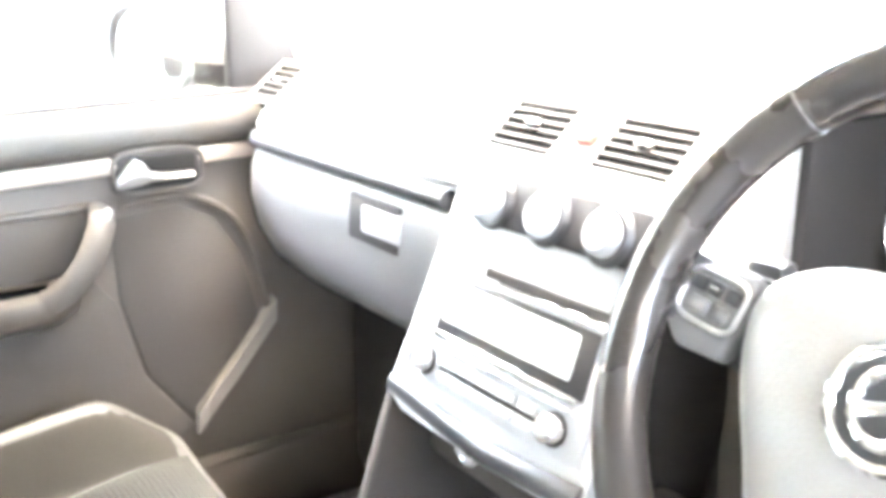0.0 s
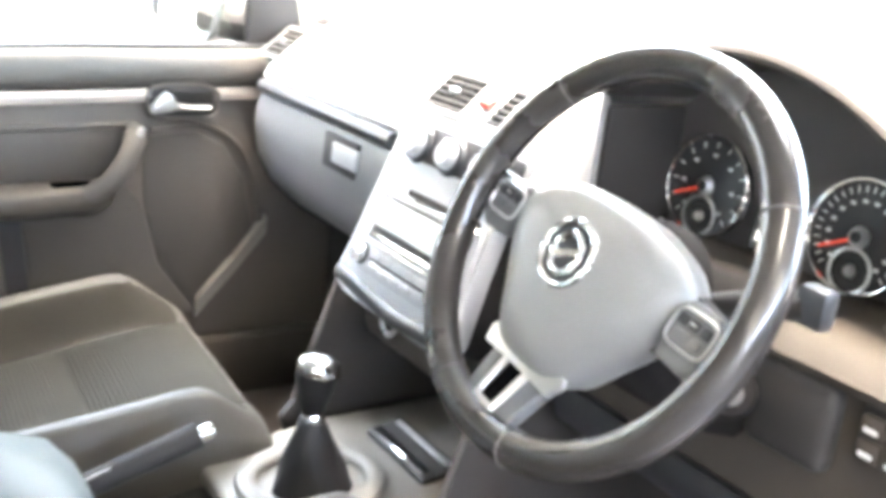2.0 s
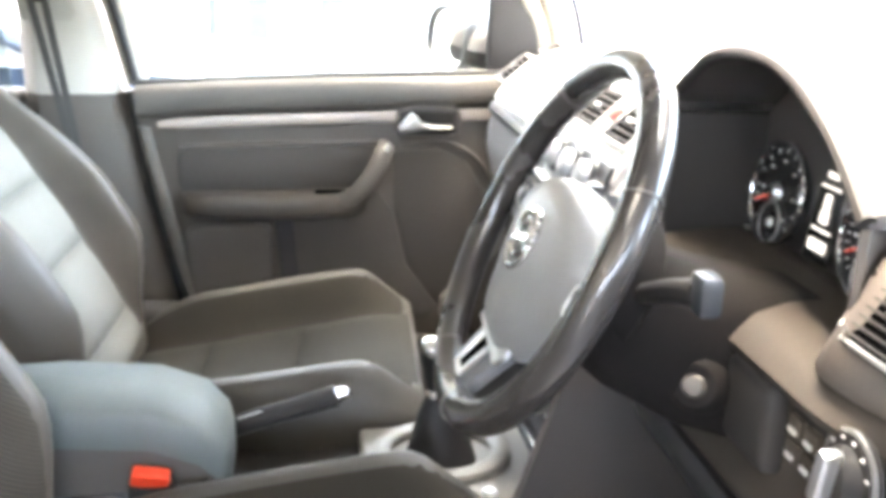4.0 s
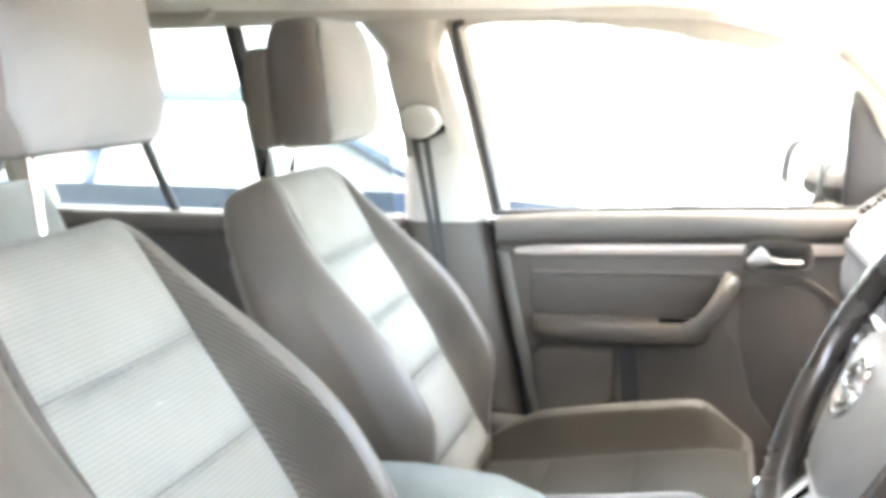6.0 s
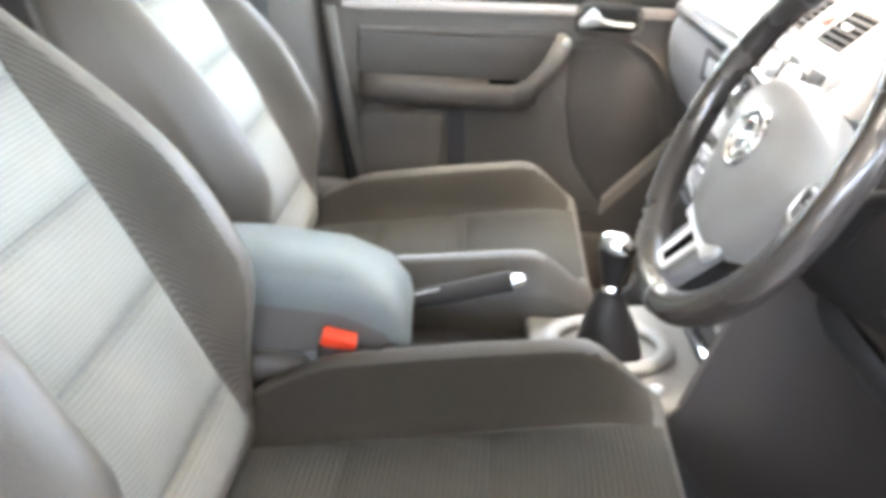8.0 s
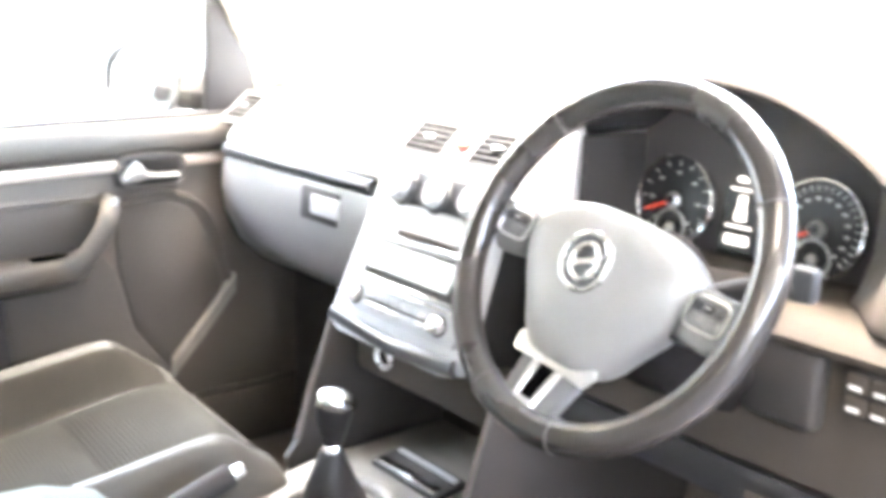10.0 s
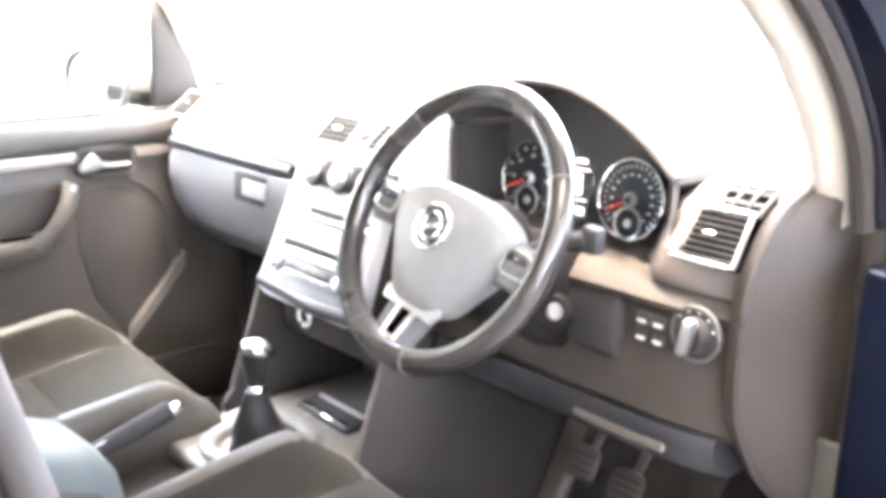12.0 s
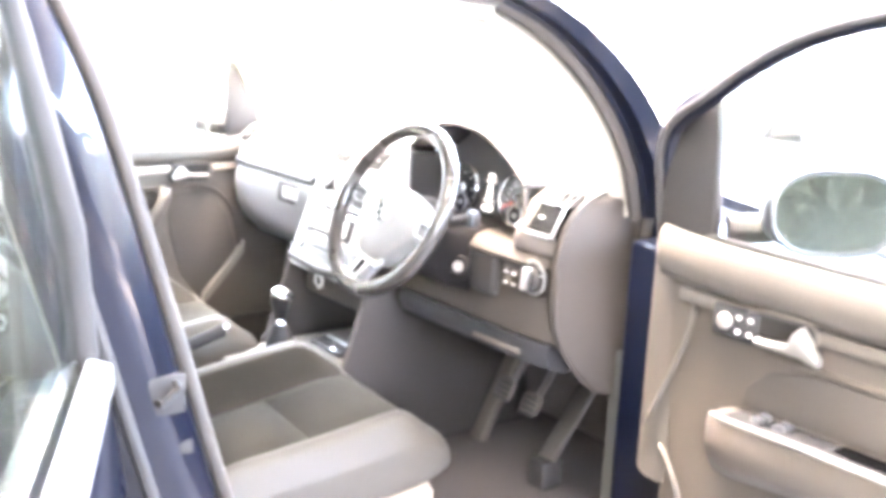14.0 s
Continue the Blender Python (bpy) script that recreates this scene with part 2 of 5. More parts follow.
    return move(bm, m)


def sheet(fn, nu, nv, off):
    """A slab whose face is fn(u, v), 0..1 each, and whose back lies off behind it."""
    off = Vector(off)
    front = [[Vector(fn(i / nu, j / nv)) for j in range(nv + 1)] for i in range(nu + 1)]
    bm = bmesh.new()
    a = [[bm.verts.new(p) for p in row] for row in front]
    b = [[bm.verts.new(p + off) for p in row] for row in front]
    for i in range(nu):
        for j in range(nv):
            bm.faces.new((a[i][j], a[i + 1][j], a[i + 1][j + 1], a[i][j + 1]))
            bm.faces.new((b[i][j], b[i][j + 1], b[i + 1][j + 1], b[i + 1][j]))
    for i in range(nu):
        bm.faces.new((a[i][0], b[i][0], b[i + 1][0], a[i + 1][0]))
        bm.faces.new((a[i][nv], a[i + 1][nv], b[i + 1][nv], b[i][nv]))
    for j in range(nv):
        bm.faces.new((a[0][j], a[0][j + 1], b[0][j + 1], b[0][j]))
        bm.faces.new((a[nu][j], b[nu][j], b[nu][j + 1], a[nu][j + 1]))
    return bm


def join(*bms):
    out = bms[0]
    for b in bms[1:]:
        me = bpy.data.meshes.new("joined")
        b.to_mesh(me)
        b.free()
        out.from_mesh(me)
        bpy.data.meshes.remove(me)
    return out


def mesh_of(name, bm, material, sharp=38):
    bmesh.ops.recalc_face_normals(bm, faces=bm.faces[:])
    me = bpy.data.meshes.new(name)
    bm.to_mesh(me)
    bm.free()
    me.polygons.foreach_set("use_smooth", [True] * len(me.polygons))
    me.set_sharp_from_angle(angle=radians(sharp))
    me.materials.append(material)
    return me


def part(name, bm, material, parent=None, label="", sharp=38):
    ob = new(name, mesh_of(name, bm, material, sharp) if isinstance(bm, bmesh.types.BMesh) else bm)
    if parent is not None:
        ob.parent = parent
        if parent.type == "EMPTY":
            ob.matrix_parent_inverse = parent.matrix_basis.inverted()
    if label:
        tagged(ob, label)
    return ob


def thing(name, label, category, at=(0, 0, 0), group="", kind=""):
    ob = new(name)
    ob.empty_display_size = 0.05
    ob.location = at
    return tagged(ob, label, category, group, kind)


def solid(name, bm, material, label, category, kind="", group="", sharp=38):
    return tagged(part(name, bm, material, sharp=sharp), label, category, group, kind)


def axes(o, x, y, z):
    """A matrix from an origin and three axes."""
    m = Matrix((x, y, z)).transposed().to_4x4()
    m.translation = Vector(o)
    return m


def lerp(a, b, t):
    return a + (b - a) * t


def step(a, b, x):
    t = min(1, max(0, (x - a) / (b - a)))
    return t * t * (3 - 2 * t)

# ---- ground and car shell ----
ground = solid("ground", span((-150, -150, -0.2), (150, 250, 0), 0), mat("pale_concrete", (0.17, 0.165, 0.155), 0.9, var=0.25, scale=0.6, bump=0.5, bscale=90),
               "worn grey asphalt forecourt in sun", "ground", "structure")

CX = -0.035          # middle of the car
floor = solid("floor", join(span((-0.80, -2.0, 0.30), (0.78, 0.80, 0.36), 0.01), span((-0.80, 0.74, 0.30), (0.78, 0.80, 0.95), 0.01)),
              CARPET, "dark brown carpeted car floor and bulkhead", "floor", "structure")
for nm, xa, xb, zt in (("sill_1", 0.70, 0.80, 0.415), ("sill_2", -0.84, -0.74, 0.482)):
    solid(nm, span((xa, -1.7, 0.30), (xb, 0.62, zt), 0.015), DASH_LOW, "dark plastic door sill along the car floor", "sill", "structure")


def roof_at(x, y):
    return 1.53 - 0.10 * ((x - CX) / 0.64) ** 2 - 0.05 * max(0, y + 0.25) ** 2 / 0.1 - 0.012 * max(0, -y - 1.2) ** 2


ceiling = solid("ceiling", sheet(lambda u, v: (CX + (2 * u - 1) * 0.64, lerp(-2.35, 0.10 + 0.06 * (1 - (2 * u - 1) ** 2), v), roof_at(CX + (2 * u - 1) * 0.64, lerp(-2.35, 0.1, v))), 16, 24, (0, 0, 0.03)),
                HEAD, "pale woven headlining of the car roof", "ceiling", "structure")
roof = solid("roof_panel", sheet(lambda u, v: (CX + (2 * u - 1) * 0.66, lerp(-2.4, 0.12 + 0.06 * (1 - (2 * u - 1) ** 2), v), roof_at(CX + (2 * u - 1) * 0.64, lerp(-2.4, 0.1, v)) + 0.05), 16, 24, (0, 0, 0.012)),
             PAINT, "dark navy painted car roof panel", "roof", "structure")


for sgn, nm in ((1, "a_pillar_1"), (-1, "a_pillar_2")):
    pil = thing(nm, "pale plastic windscreen pillar trim beside the dashboard", "pillar", (CX + sgn * 0.73, 0.36, 1.05), kind="structure")
    line = smooth_line([(CX + sgn * 0.745, 0.362, 1.055), (CX + sgn * 0.738, 0.33, 1.17), (CX + sgn * 0.712, 0.262, 1.29), (CX + sgn * 0.67, 0.15, 1.40), (CX + sgn * 0.62, 0.0, 1.475)], 8)
    part("pillar_trim", tube(line, lambda t: 0.024 + 0.008 * t, 12, wide=1.2, up=(1, 0, 0)), LINER, pil)
    part("pillar_frame", tube([p + Vector((sgn * 0.055, 0.035, 0.01)) for p in line], 0.024 if sgn > 0 else 0.018, 10, wide=1.3, up=(1, 0, 0)), PAINT, pil, "navy painted outer pillar")
    part("door_seal", tube([p + Vector((sgn * 0.044, -0.010, 0.0)) for p in line], 0.013, 8), SEALTRIM, pil, "brown fabric-covered door seal")
    if sgn > 0:
        part("pillar_flange", loft([[p + Vector((0.046, 0.006, 0)), p + Vector((0.092, 0.012, 0.004)), p + Vector((0.108, 0.050, 0.012)), p + Vector((0.060, 0.060, 0.010))] for p in line]), PAINT, pil, "navy painted door flange", sharp=50)
    part("lower_trim", sheet(lambda u, v: (CX + sgn * (0.758 + 0.012 * u), 0.372 + 0.05 * u, lerp(0.40, 1.085, v)), 3, 8, (-sgn * 0.03, 0.02, 0)), DASH_END, pil, "brown-grey plastic kick panel")
    if sgn > 0:
        part("post_trim", span((0.712, 0.364, 0.40), (0.803, 0.376, 0.775), 0.010, 3), POSTTRIM, pil, "grey-green foot of the post")
    part("hinge_post", span((CX + sgn * 0.775, 0.39, 0.40), (CX + sgn * 0.835, 0.56, 1.06), 0.02), PAINT, pil, "navy painted hinge post")
    part("post_seal", tube([(CX + sgn * 0.79, 0.385, z) for z in (0.42, 0.6, 0.8, 1.06)], 0.015, 8), SEALTRIM, pil, "brown fabric-covered door seal")

# B pillar on the driver's side, seen from outside
pil = thing("b_pillar_1", "navy painted door pillar with a brown aperture seal", "pillar", (0.84, -0.6, 0.4), kind="structure")
bl = smooth_line([(0.845, -0.476, 0.50), (0.848, -0.561, 0.80), (0.846, -0.637, 1.08), (0.834, -0.700, 1.30), (0.78, -0.760, 1.47)], 8)
part("aperture_seal", tube([p + Vector((-0.006, 0.004, 0)) for p in bl], 0.0115, 10), SEALTRIM, pil, "brown fabric-covered door seal")
part("pillar_skin", loft([[p + Vector((0.0, -0.008, 0)), p + Vector((0.022, -0.02, 0)), p + Vector((0.028, -0.07, 0)), p + Vector((0.012, -0.135, 0)), p + Vector((-0.05, -0.14, 0)), p + Vector((-0.055, -0.012, 0))] for p in bl]), PAINT, pil, "glossy navy painted pillar", sharp=60)
part("inner_trim", loft([[p + Vector((-0.012, -0.004, 0)), p + Vector((-0.012, -0.13, 0)), p + Vector((-0.075, -0.14, 0)), p + Vector((-0.085, -0.03, 0))] for p in bl]), LINER, pil, "pale inner pillar trim", sharp=60)
part("striker", join(span((0.862, -0.660, 0.885), (0.875, -0.606, 0.940), 0.004), tube([(0.868, -0.646, 0.905), (0.890, -0.644, 0.907), (0.890, -0.622, 0.927), (0.868, -0.620, 0.929)], 0.005, 8), rbox(0.010, 0.030, 0.022, 0.004, 2, pose(0.868, -0.610, 0.835))), DARK, pil, "steel door striker on its plate")
part("bonded_seal", tube([p + Vector((0.028, -0.10, 0)) for p in bl], 0.009, 8), RUBBER, pil, "black rear door seal")

# B pillar on the far side, seen from inside
pil = thing("b_pillar_2", "pale upper and grey lower door pillar trim with belt guide", "pillar", (-0.78, -0.62, 0.4), kind="structure")
part("upper_trim", loft([[(x, yf, z), (x + 0.03, yf - 0.03, z), (x + 0.035, yr + 0.03, z), (x, yr, z), (x - 0.06, yr, z), (x - 0.06, yf, z)]
                         for z, x, yf, yr in ((1.0, -0.785, -0.535, -0.715), (1.2, -0.765, -0.575, -0.715), (1.36, -0.725, -0.625, -0.745), (1.44, -0.69, -0.60, -0.80), (1.50, -0.63, -0.52, -0.88))]), LINER, pil, sharp=50)
part("lower_trim", loft([[(x, yf, z), (x + 0.03, yf - 0.03, z), (x + 0.035, yr + 0.03, z), (x, yr, z), (x - 0.06, yr, z), (x - 0.06, yf, z)]
                         for z, x, yf, yr in ((0.40, -0.80, -0.42, -0.72), (0.75, -0.79, -0.49, -0.72), (0.999, -0.785, -0.532, -0.715))]), DOOR, pil, "brown-grey lower pillar trim", sharp=50)
part("adjuster_cover", sheet(lambda u, v: (lerp(-0.742, -0.70, v) + 0.006 * math.sin(math.pi * u), lerp(-0.60, -0.70, u) - 0.035 * v, lerp(1.14, 1.34, v)), 6, 4, (-0.02, 0, 0)), LINER, pil)
guide = part("belt_guide", prism([(0.046, -0.006), (0.040, 0.018), (0.020, 0.034), (-0.010, 0.038), (-0.034, 0.028), (-0.046, 0.006), (-0.042, -0.016), (-0.024, -0.030), (0.000, -0.034), (0.026, -0.026)], 0.040, 0.012, 3, axes((-0.70, -0.655, 1.215), (0, 1, 0), (0, 0, 1), (1, 0, 0))), LINER, pil, "pale rounded plastic belt guide", sharp=60)
part("slot", rbox(0.045, 0.060, 0.020, 0.008, 3, pose(-0.694, -0.636, 1.194, 24)), VOID, guide)
belt = solid("seat_belt", join(*[sheet(lambda u, v, a=a: (lerp(-0.688, -0.70, v) + a * 0.012, lerp(-0.640, -0.654, u) - 0.022 * a + 0.045 * v + 0.016 * a * v, lerp(1.195, 0.86, v)), 2, 8, (-0.002, 0, 0)) for a in (0, 1)]),
             BELT, "dark webbing seat belt hanging from the pillar", "seat belt")

# rear side structure, both sides
for sgn in (1, -1):
    nm = "rear_side_1" if sgn > 0 else "rear_side_2"
    rs = thing(nm, "dark grey rear door trim with pillars and window frames", "door trim", (CX + sgn * 0.76, -1.2, 0.4), kind="structure")
    y0 = -1.62 if sgn > 0 else -0.72
    part("door_trim", span((CX + sgn * 0.74, -2.3, 0.40), (CX + sgn * 0.82, y0, 0.985), 0.02), DASH_LOW, rs)
    part("belt_rail", span((CX + sgn * 0.715, -2.3, 0.955), (CX + sgn * 0.80, y0, 1.005), 0.014, 3), DOOR, rs, "dark upper door rail")
    part("outer_skin", span((CX + sgn * 0.822, -2.4, 0.30), (CX + sgn * 0.88, y0 + 0.0, 0.98), 0.03), PAINT, rs, "navy painted flank")
    for ya, yb, w in ((-1.02, -1.07, 0.020), (-1.265, -1.43, 0.011), (-1.62, -1.72, 0.045), (-2.2, -2.3, 0.06)):
        if ya < y0 + 0.05:
            part("window_post", tube([(CX + sgn * 0.745, ya, 1.0), (CX + sgn * 0.70, (ya + yb) / 2, 1.25), (CX + sgn * 0.635, yb, 1.47)], w, 8), LINER if w > 0.02 else RUBBER, rs)
    part("cant_rail", tube([(CX + sgn * 0.645, 0.05, 1.445), (CX + sgn * 0.655, -0.4, 1.462), (CX + sgn * 0.650, -1.2, 1.445), (CX + sgn * 0.63, -2.35, 1.42)], 0.037, 10, wide=1.5), LINER, rs, "pale roof rail trim")
    part("outer_rail", tube([(CX + sgn * 0.69, 0.05, 1.475), (CX + sgn * 0.70, -0.4, 1.50), (CX + sgn * 0.70, -1.2, 1.50), (CX + sgn * 0.67, -2.35, 1.46)], 0.04, 10, wide=1.2), PAINT, rs, "navy painted roof rail")
    pane = part("pane", sheet(lambda u, v: (CX + sgn * lerp(0.755, 0.655, v), lerp(y0 - 0.02, -2.25, u), lerp(0.99, 1.46, v)), 6, 4, (sgn * 0.004, 0, 0)), SHADEGLASS, rs, "tinted rear side glass")
    pane.visible_shadow = False
    part("grab_handle", tube(smooth_line([(CX + sgn * 0.60, -1.08, 1.475), (CX + sgn * 0.585, -1.10, 1.425), (CX + sgn * 0.585, -1.26, 1.425), (CX + sgn * 0.60, -1.28, 1.475)], 5), 0.010, 8), LINER, rs, "pale roof grab handle")

tail = thing("tailgate", "closed car tailgate with a rear window", "tailgate", (CX, -2.4, 0.4), kind="structure")
part("lower_panel", span((-0.80, -2.42, 0.30), (0.74, -2.34, 1.0), 0.03), DOOR, tail)
part("upper_rail", span((-0.66, -2.42, 1.40), (0.60, -2.34, 1.50), 0.03), LINER, tail)
for sgn in (1, -1):
    part("corner_post", tube([(CX + sgn * 0.74, -2.38, 0.95), (CX + sgn * 0.64, -2.38, 1.47)], 0.06, 10), LINER, tail)
pane = part("pane", span((-0.75, -2.39, 1.0), (0.69, -2.384, 1.41), 0), SHADEGLASS, tail, "tinted rear window glass")
pane.visible_shadow = False

ws = thing("windscreen", "clear raked windscreen above the dashboard", "windscreen", (CX, 0.95, 1.1), kind="structure")
def screen_at(u, v):
    """The windscreen's surface: flat in the middle, wrapped back to the pillars at its sides."""
    a = abs(2 * u - 1)
    k = a ** 3
    side = lerp(0.44, 0.06, v ** 1.5)
    return (CX + (2 * u - 1) * lerp(0.785, 0.655, v), lerp(lerp(1.05, 0.20, v), side, k), lerp(lerp(1.10, 1.535, v ** 0.85), lerp(1.05, 1.485, v ** 0.85), k))


pane = part("pane", sheet(screen_at, 24, 12, (0, 0.003, 0.004)), SCREENGLASS, ws)
pane.visible_shadow = False
part("header_rail", tube([(CX + (2 * u - 1) * 0.63, 0.095 + 0.06 * (1 - (2 * u - 1) ** 2), 1.435 + 0.055 * (1 - (2 * u - 1) ** 2)) for u in [i / 12 for i in range(13)]], 0.022, 10, wide=1.8), LINER, ws, "pale header rail")

# nose of the car ahead of the windscreen
nose = thing("car_front", "navy painted bonnet and wings of the car", "bonnet", (CX, 1.4, 0.4), kind="structure")
part("bonnet", sheet(lambda u, v: (CX + (2 * u - 1) * 0.70, lerp(0.93, 1.75, v), 1.06 - 0.05 * (2 * u - 1) ** 2 - 0.26 * v ** 1.8), 14, 10, (0, 0, -0.03)), PAINT, nose)
for sgn in (1, -1):
    part("wing", sheet(lambda u, v: (CX + sgn * (0.70 + 0.16 * math.sin(u * 1.5)), lerp(0.62, 1.72, v), lerp(1.0 - 0.26 * v ** 1.8, 0.40, u)), 10, 10, (-sgn * 0.03, 0, 0)), PAINT, nose)
    wheel = part("wheel", tube([(CX + sgn * 0.76, 1.35 + 0.25 * math.cos(a * math.pi / 16), 0.315 + 0.25 * math.sin(a * math.pi / 16)) for a in range(32)], 0.062, 10, loop=True, wide=1.6, up=(1, 0, 0)), RUBBER, nose, "black tyre")
    part("rim", cyl(0.205, 0.19, 0.12, 28, 0.01, Matrix.Translation((CX + sgn * 0.76 - 0.06, 1.35, 0.315)) @ pose(0, 0, 0, 0, 90, 0)), SILVER, wheel)
    wheel = part("wheel", tube([(CX + sgn * 0.76, -1.35 + 0.25 * math.cos(a * math.pi / 16), 0.315 + 0.25 * math.sin(a * math.pi / 16)) for a in range(32)], 0.062, 10, loop=True, wide=1.6, up=(1, 0, 0)), RUBBER, nose, "black tyre")
    part("rim", cyl(0.205, 0.19, 0.12, 28, 0.01, Matrix.Translation((CX + sgn * 0.76 - 0.06, -1.35, 0.315)) @ pose(0, 0, 0, 0, 90, 0)), SILVER, wheel)
part("bumper", span((-0.80, 1.70, 0.30), (0.73, 1.95, 0.72), 0.09, 4), PAINT, nose)


# ---- dashboard ----
dash = thing("dashboard", "grey soft-touch dashboard with air vents and glovebox", "dashboard", (CX, 0.4, 0.75))


def bend(x, p):
    """The dashboard's ends curve away from the seats."""
    e = step(0.60, 0.735, abs(x - CX))
    return [(x, y + 0.045 * e * e * (1 if y < 0.5 else 0), z - 0.012 * e * e) for y, z in p]


def spanx(xa, xb, n, prof):
    return loft([bend(lerp(xa, xb, i / n), prof) for i in range(n + 1)])


TOP = [(0.93, 1.10), (0.60, 1.125), (0.40, 1.120), (0.31, 1.107), (0.262, 1.088), (0.225, 1.062), (0.200, 1.035), (0.186, 1.014)]
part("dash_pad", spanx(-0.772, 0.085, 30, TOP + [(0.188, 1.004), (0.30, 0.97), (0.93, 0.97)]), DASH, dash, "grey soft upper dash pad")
part("dash_strip", spanx(-0.745, -0.212, 20, [(0.1875, 1.006), (0.178, 1.003), (0.174, 0.995), (0.176, 0.986), (0.184, 0.980), (0.21, 0.980), (0.21, 1.003)]), STRIP, dash, "dark blue-grey edge strip")
gb = part("glovebox", spanx(-0.740, -0.205, 20, [(0.21, 0.978), (0.183, 0.978), (0.174, 0.955), (0.172, 0.92), (0.182, 0.87), (0.21, 0.82), (0.26, 0.775), (0.34, 0.745), (0.55, 0.73), (0.55, 0.97)]), GLOVE, dash, "satin grey glovebox lid")
# recess is a flush block; its shade is in the dark colour
part("handle_recess", rbox(0.110, 0.010, 0.056, 0.006, 2, pose(-0.344, 0.1755, 0.943, -3)), DARK, gb, "flush dark block for the handle recess's shade")
part("handle_flap", rbox(0.080, 0.010, 0.034, 0.005, 2, pose(-0.326, 0.1735, 0.945, -4)), FLAP, gb, "satin grey handle flap")
part("lid_gap", spanx(-0.722, -0.715, 1, [(0.19, 0.977), (0.1715, 0.955), (0.170, 0.92), (0.180, 0.87), (0.208, 0.82), (0.24, 0.80), (0.3, 0.9)]), VOID, gb)
part("under_dash", span((-0.74, 0.36, 0.40), (-0.22, 0.74, 0.74), 0.03), DARK, dash, "dark footwell lining")
part("dash_core", span((-0.74, 0.38, 0.74), (0.68, 0.90, 0.965), 0.02), DARK, dash)

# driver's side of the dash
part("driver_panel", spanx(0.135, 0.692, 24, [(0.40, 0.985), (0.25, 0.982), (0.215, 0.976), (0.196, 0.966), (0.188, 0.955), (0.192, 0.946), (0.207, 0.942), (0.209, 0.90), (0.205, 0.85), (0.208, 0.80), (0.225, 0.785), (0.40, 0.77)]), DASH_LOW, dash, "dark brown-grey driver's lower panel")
part("knee_flap", spanx(0.17, 0.66, 16, [(0.225, 0.790), (0.207, 0.792), (0.203, 0.775), (0.216, 0.742), (0.25, 0.728), (0.40, 0.74), (0.40, 0.79)]), KNEE, dash, "blue-black lower storage flap")
part("flap_handle", rbox(0.15, 0.012, 0.016, 0.005, 2, pose(0.53, 0.209, 0.762, -20)), DASH_WARM, dash, "grey flap grip")
POD = [(0.60, 1.118), (0.40, 1.118), (0.31, 1.105), (0.270, 1.090), (0.238, 1.072), (0.212, 1.025), (0.196, 0.985), (0.20, 0.976), (0.60, 0.976)]
podx = [0.512 + 0.185 * i / 20 for i in range(21)]
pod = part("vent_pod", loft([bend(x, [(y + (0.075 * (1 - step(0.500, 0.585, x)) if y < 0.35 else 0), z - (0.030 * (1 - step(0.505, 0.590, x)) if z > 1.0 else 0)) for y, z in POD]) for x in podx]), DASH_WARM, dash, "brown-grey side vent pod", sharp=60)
roller = part("vent_roller", rbox(0.010, 0.052, 0.008, 0.004, 3, pose(0.5815, 0.2270, 1.038, 60)), DARK, pod, "dark ribbed vent roller")
for z in (-0.022, 0.022):
    part("roller_mark", rbox(0.006, 0.007, 0.004, 0.001, 1, pose(0.5815, 0.2270, 1.038, 60) @ pose(0, z, 0.004)), SILVER, roller)
def cap_edge(v):
    """The dash end's front edge, from its foot to the windscreen pillar."""
    pts = smooth_line([(0.694, 0.345, 0.68), (0.694, 0.275, 0.745), (0.694, 0.222, 0.83), (0.694, 0.213, 0.92), (0.695, 0.214, 0.98), (0.698, 0.236, 1.040), (0.700, 0.272, 1.078), (0.702, 0.325, 1.098)], 6)
    return pts[min(len(pts) - 1, int(round(v * (len(pts) - 1))))]


cap = part("end_cap", sheet(lambda u, v: (lambda p: (p.x + 0.030 * u + 0.012 * math.sin(math.pi * u), lerp(p.y, 0.375, u), p.z))(cap_edge(v)), 8, 42, (-0.02, 0.004, 0)), DASH_END, dash, "brown-grey dash end panel", sharp=60)
part("cap_ridge", tube([cap_edge(i / 42) + Vector((-0.001, 0.0, 0)) for i in range(43)], 0.006, 8), DASH_END, cap)



def vent(parent, o, w, h, tilt, n, tab=True, rim=STACK):
    """An air vent on a tilted face: housing, rim and slats across it."""
    m = Matrix.Translation(o) @ pose(0, 0, 0, tilt, 0, 0)
    # housing is not sunk, so its black paints the shade between slats
    box = part("air_vent", rbox(w, h, 0.03, 0.004, 2, m @ pose(0, 0, -0.0135)), VOID, parent, "air vent with slot shade painted black")
    t = 0.0042
    part("rim", join(*[rbox(a, b, 0.010, 0.002, 2, m @ pose(x, y, -0.0025)) for a, b, x, y in
                       ((w + 2 * t, t, 0, h / 2 + t / 2), (w + 2 * t, t, 0, -h / 2 - t / 2), (t, h, w / 2 + t / 2, 0), (t, h, -w / 2 - t / 2, 0))]), rim, box)
    slat = mesh_of("slat", rbox(w, h / n * (0.36 if rim is DASH else 0.30), 0.002, 0.0006, 1), DARK)
    for i in range(n):
        ob = part("slat", slat, None, box)
        ob.matrix_basis = m @ pose(0, -h / 2 + (i + 0.5) * h / n, 0.0018)
    if tab:
        part("slider", rbox(0.018, 0.006, 0.006, 0.002, 2, m @ pose(0, 0, 0.005)), SILVER, box)
    return box


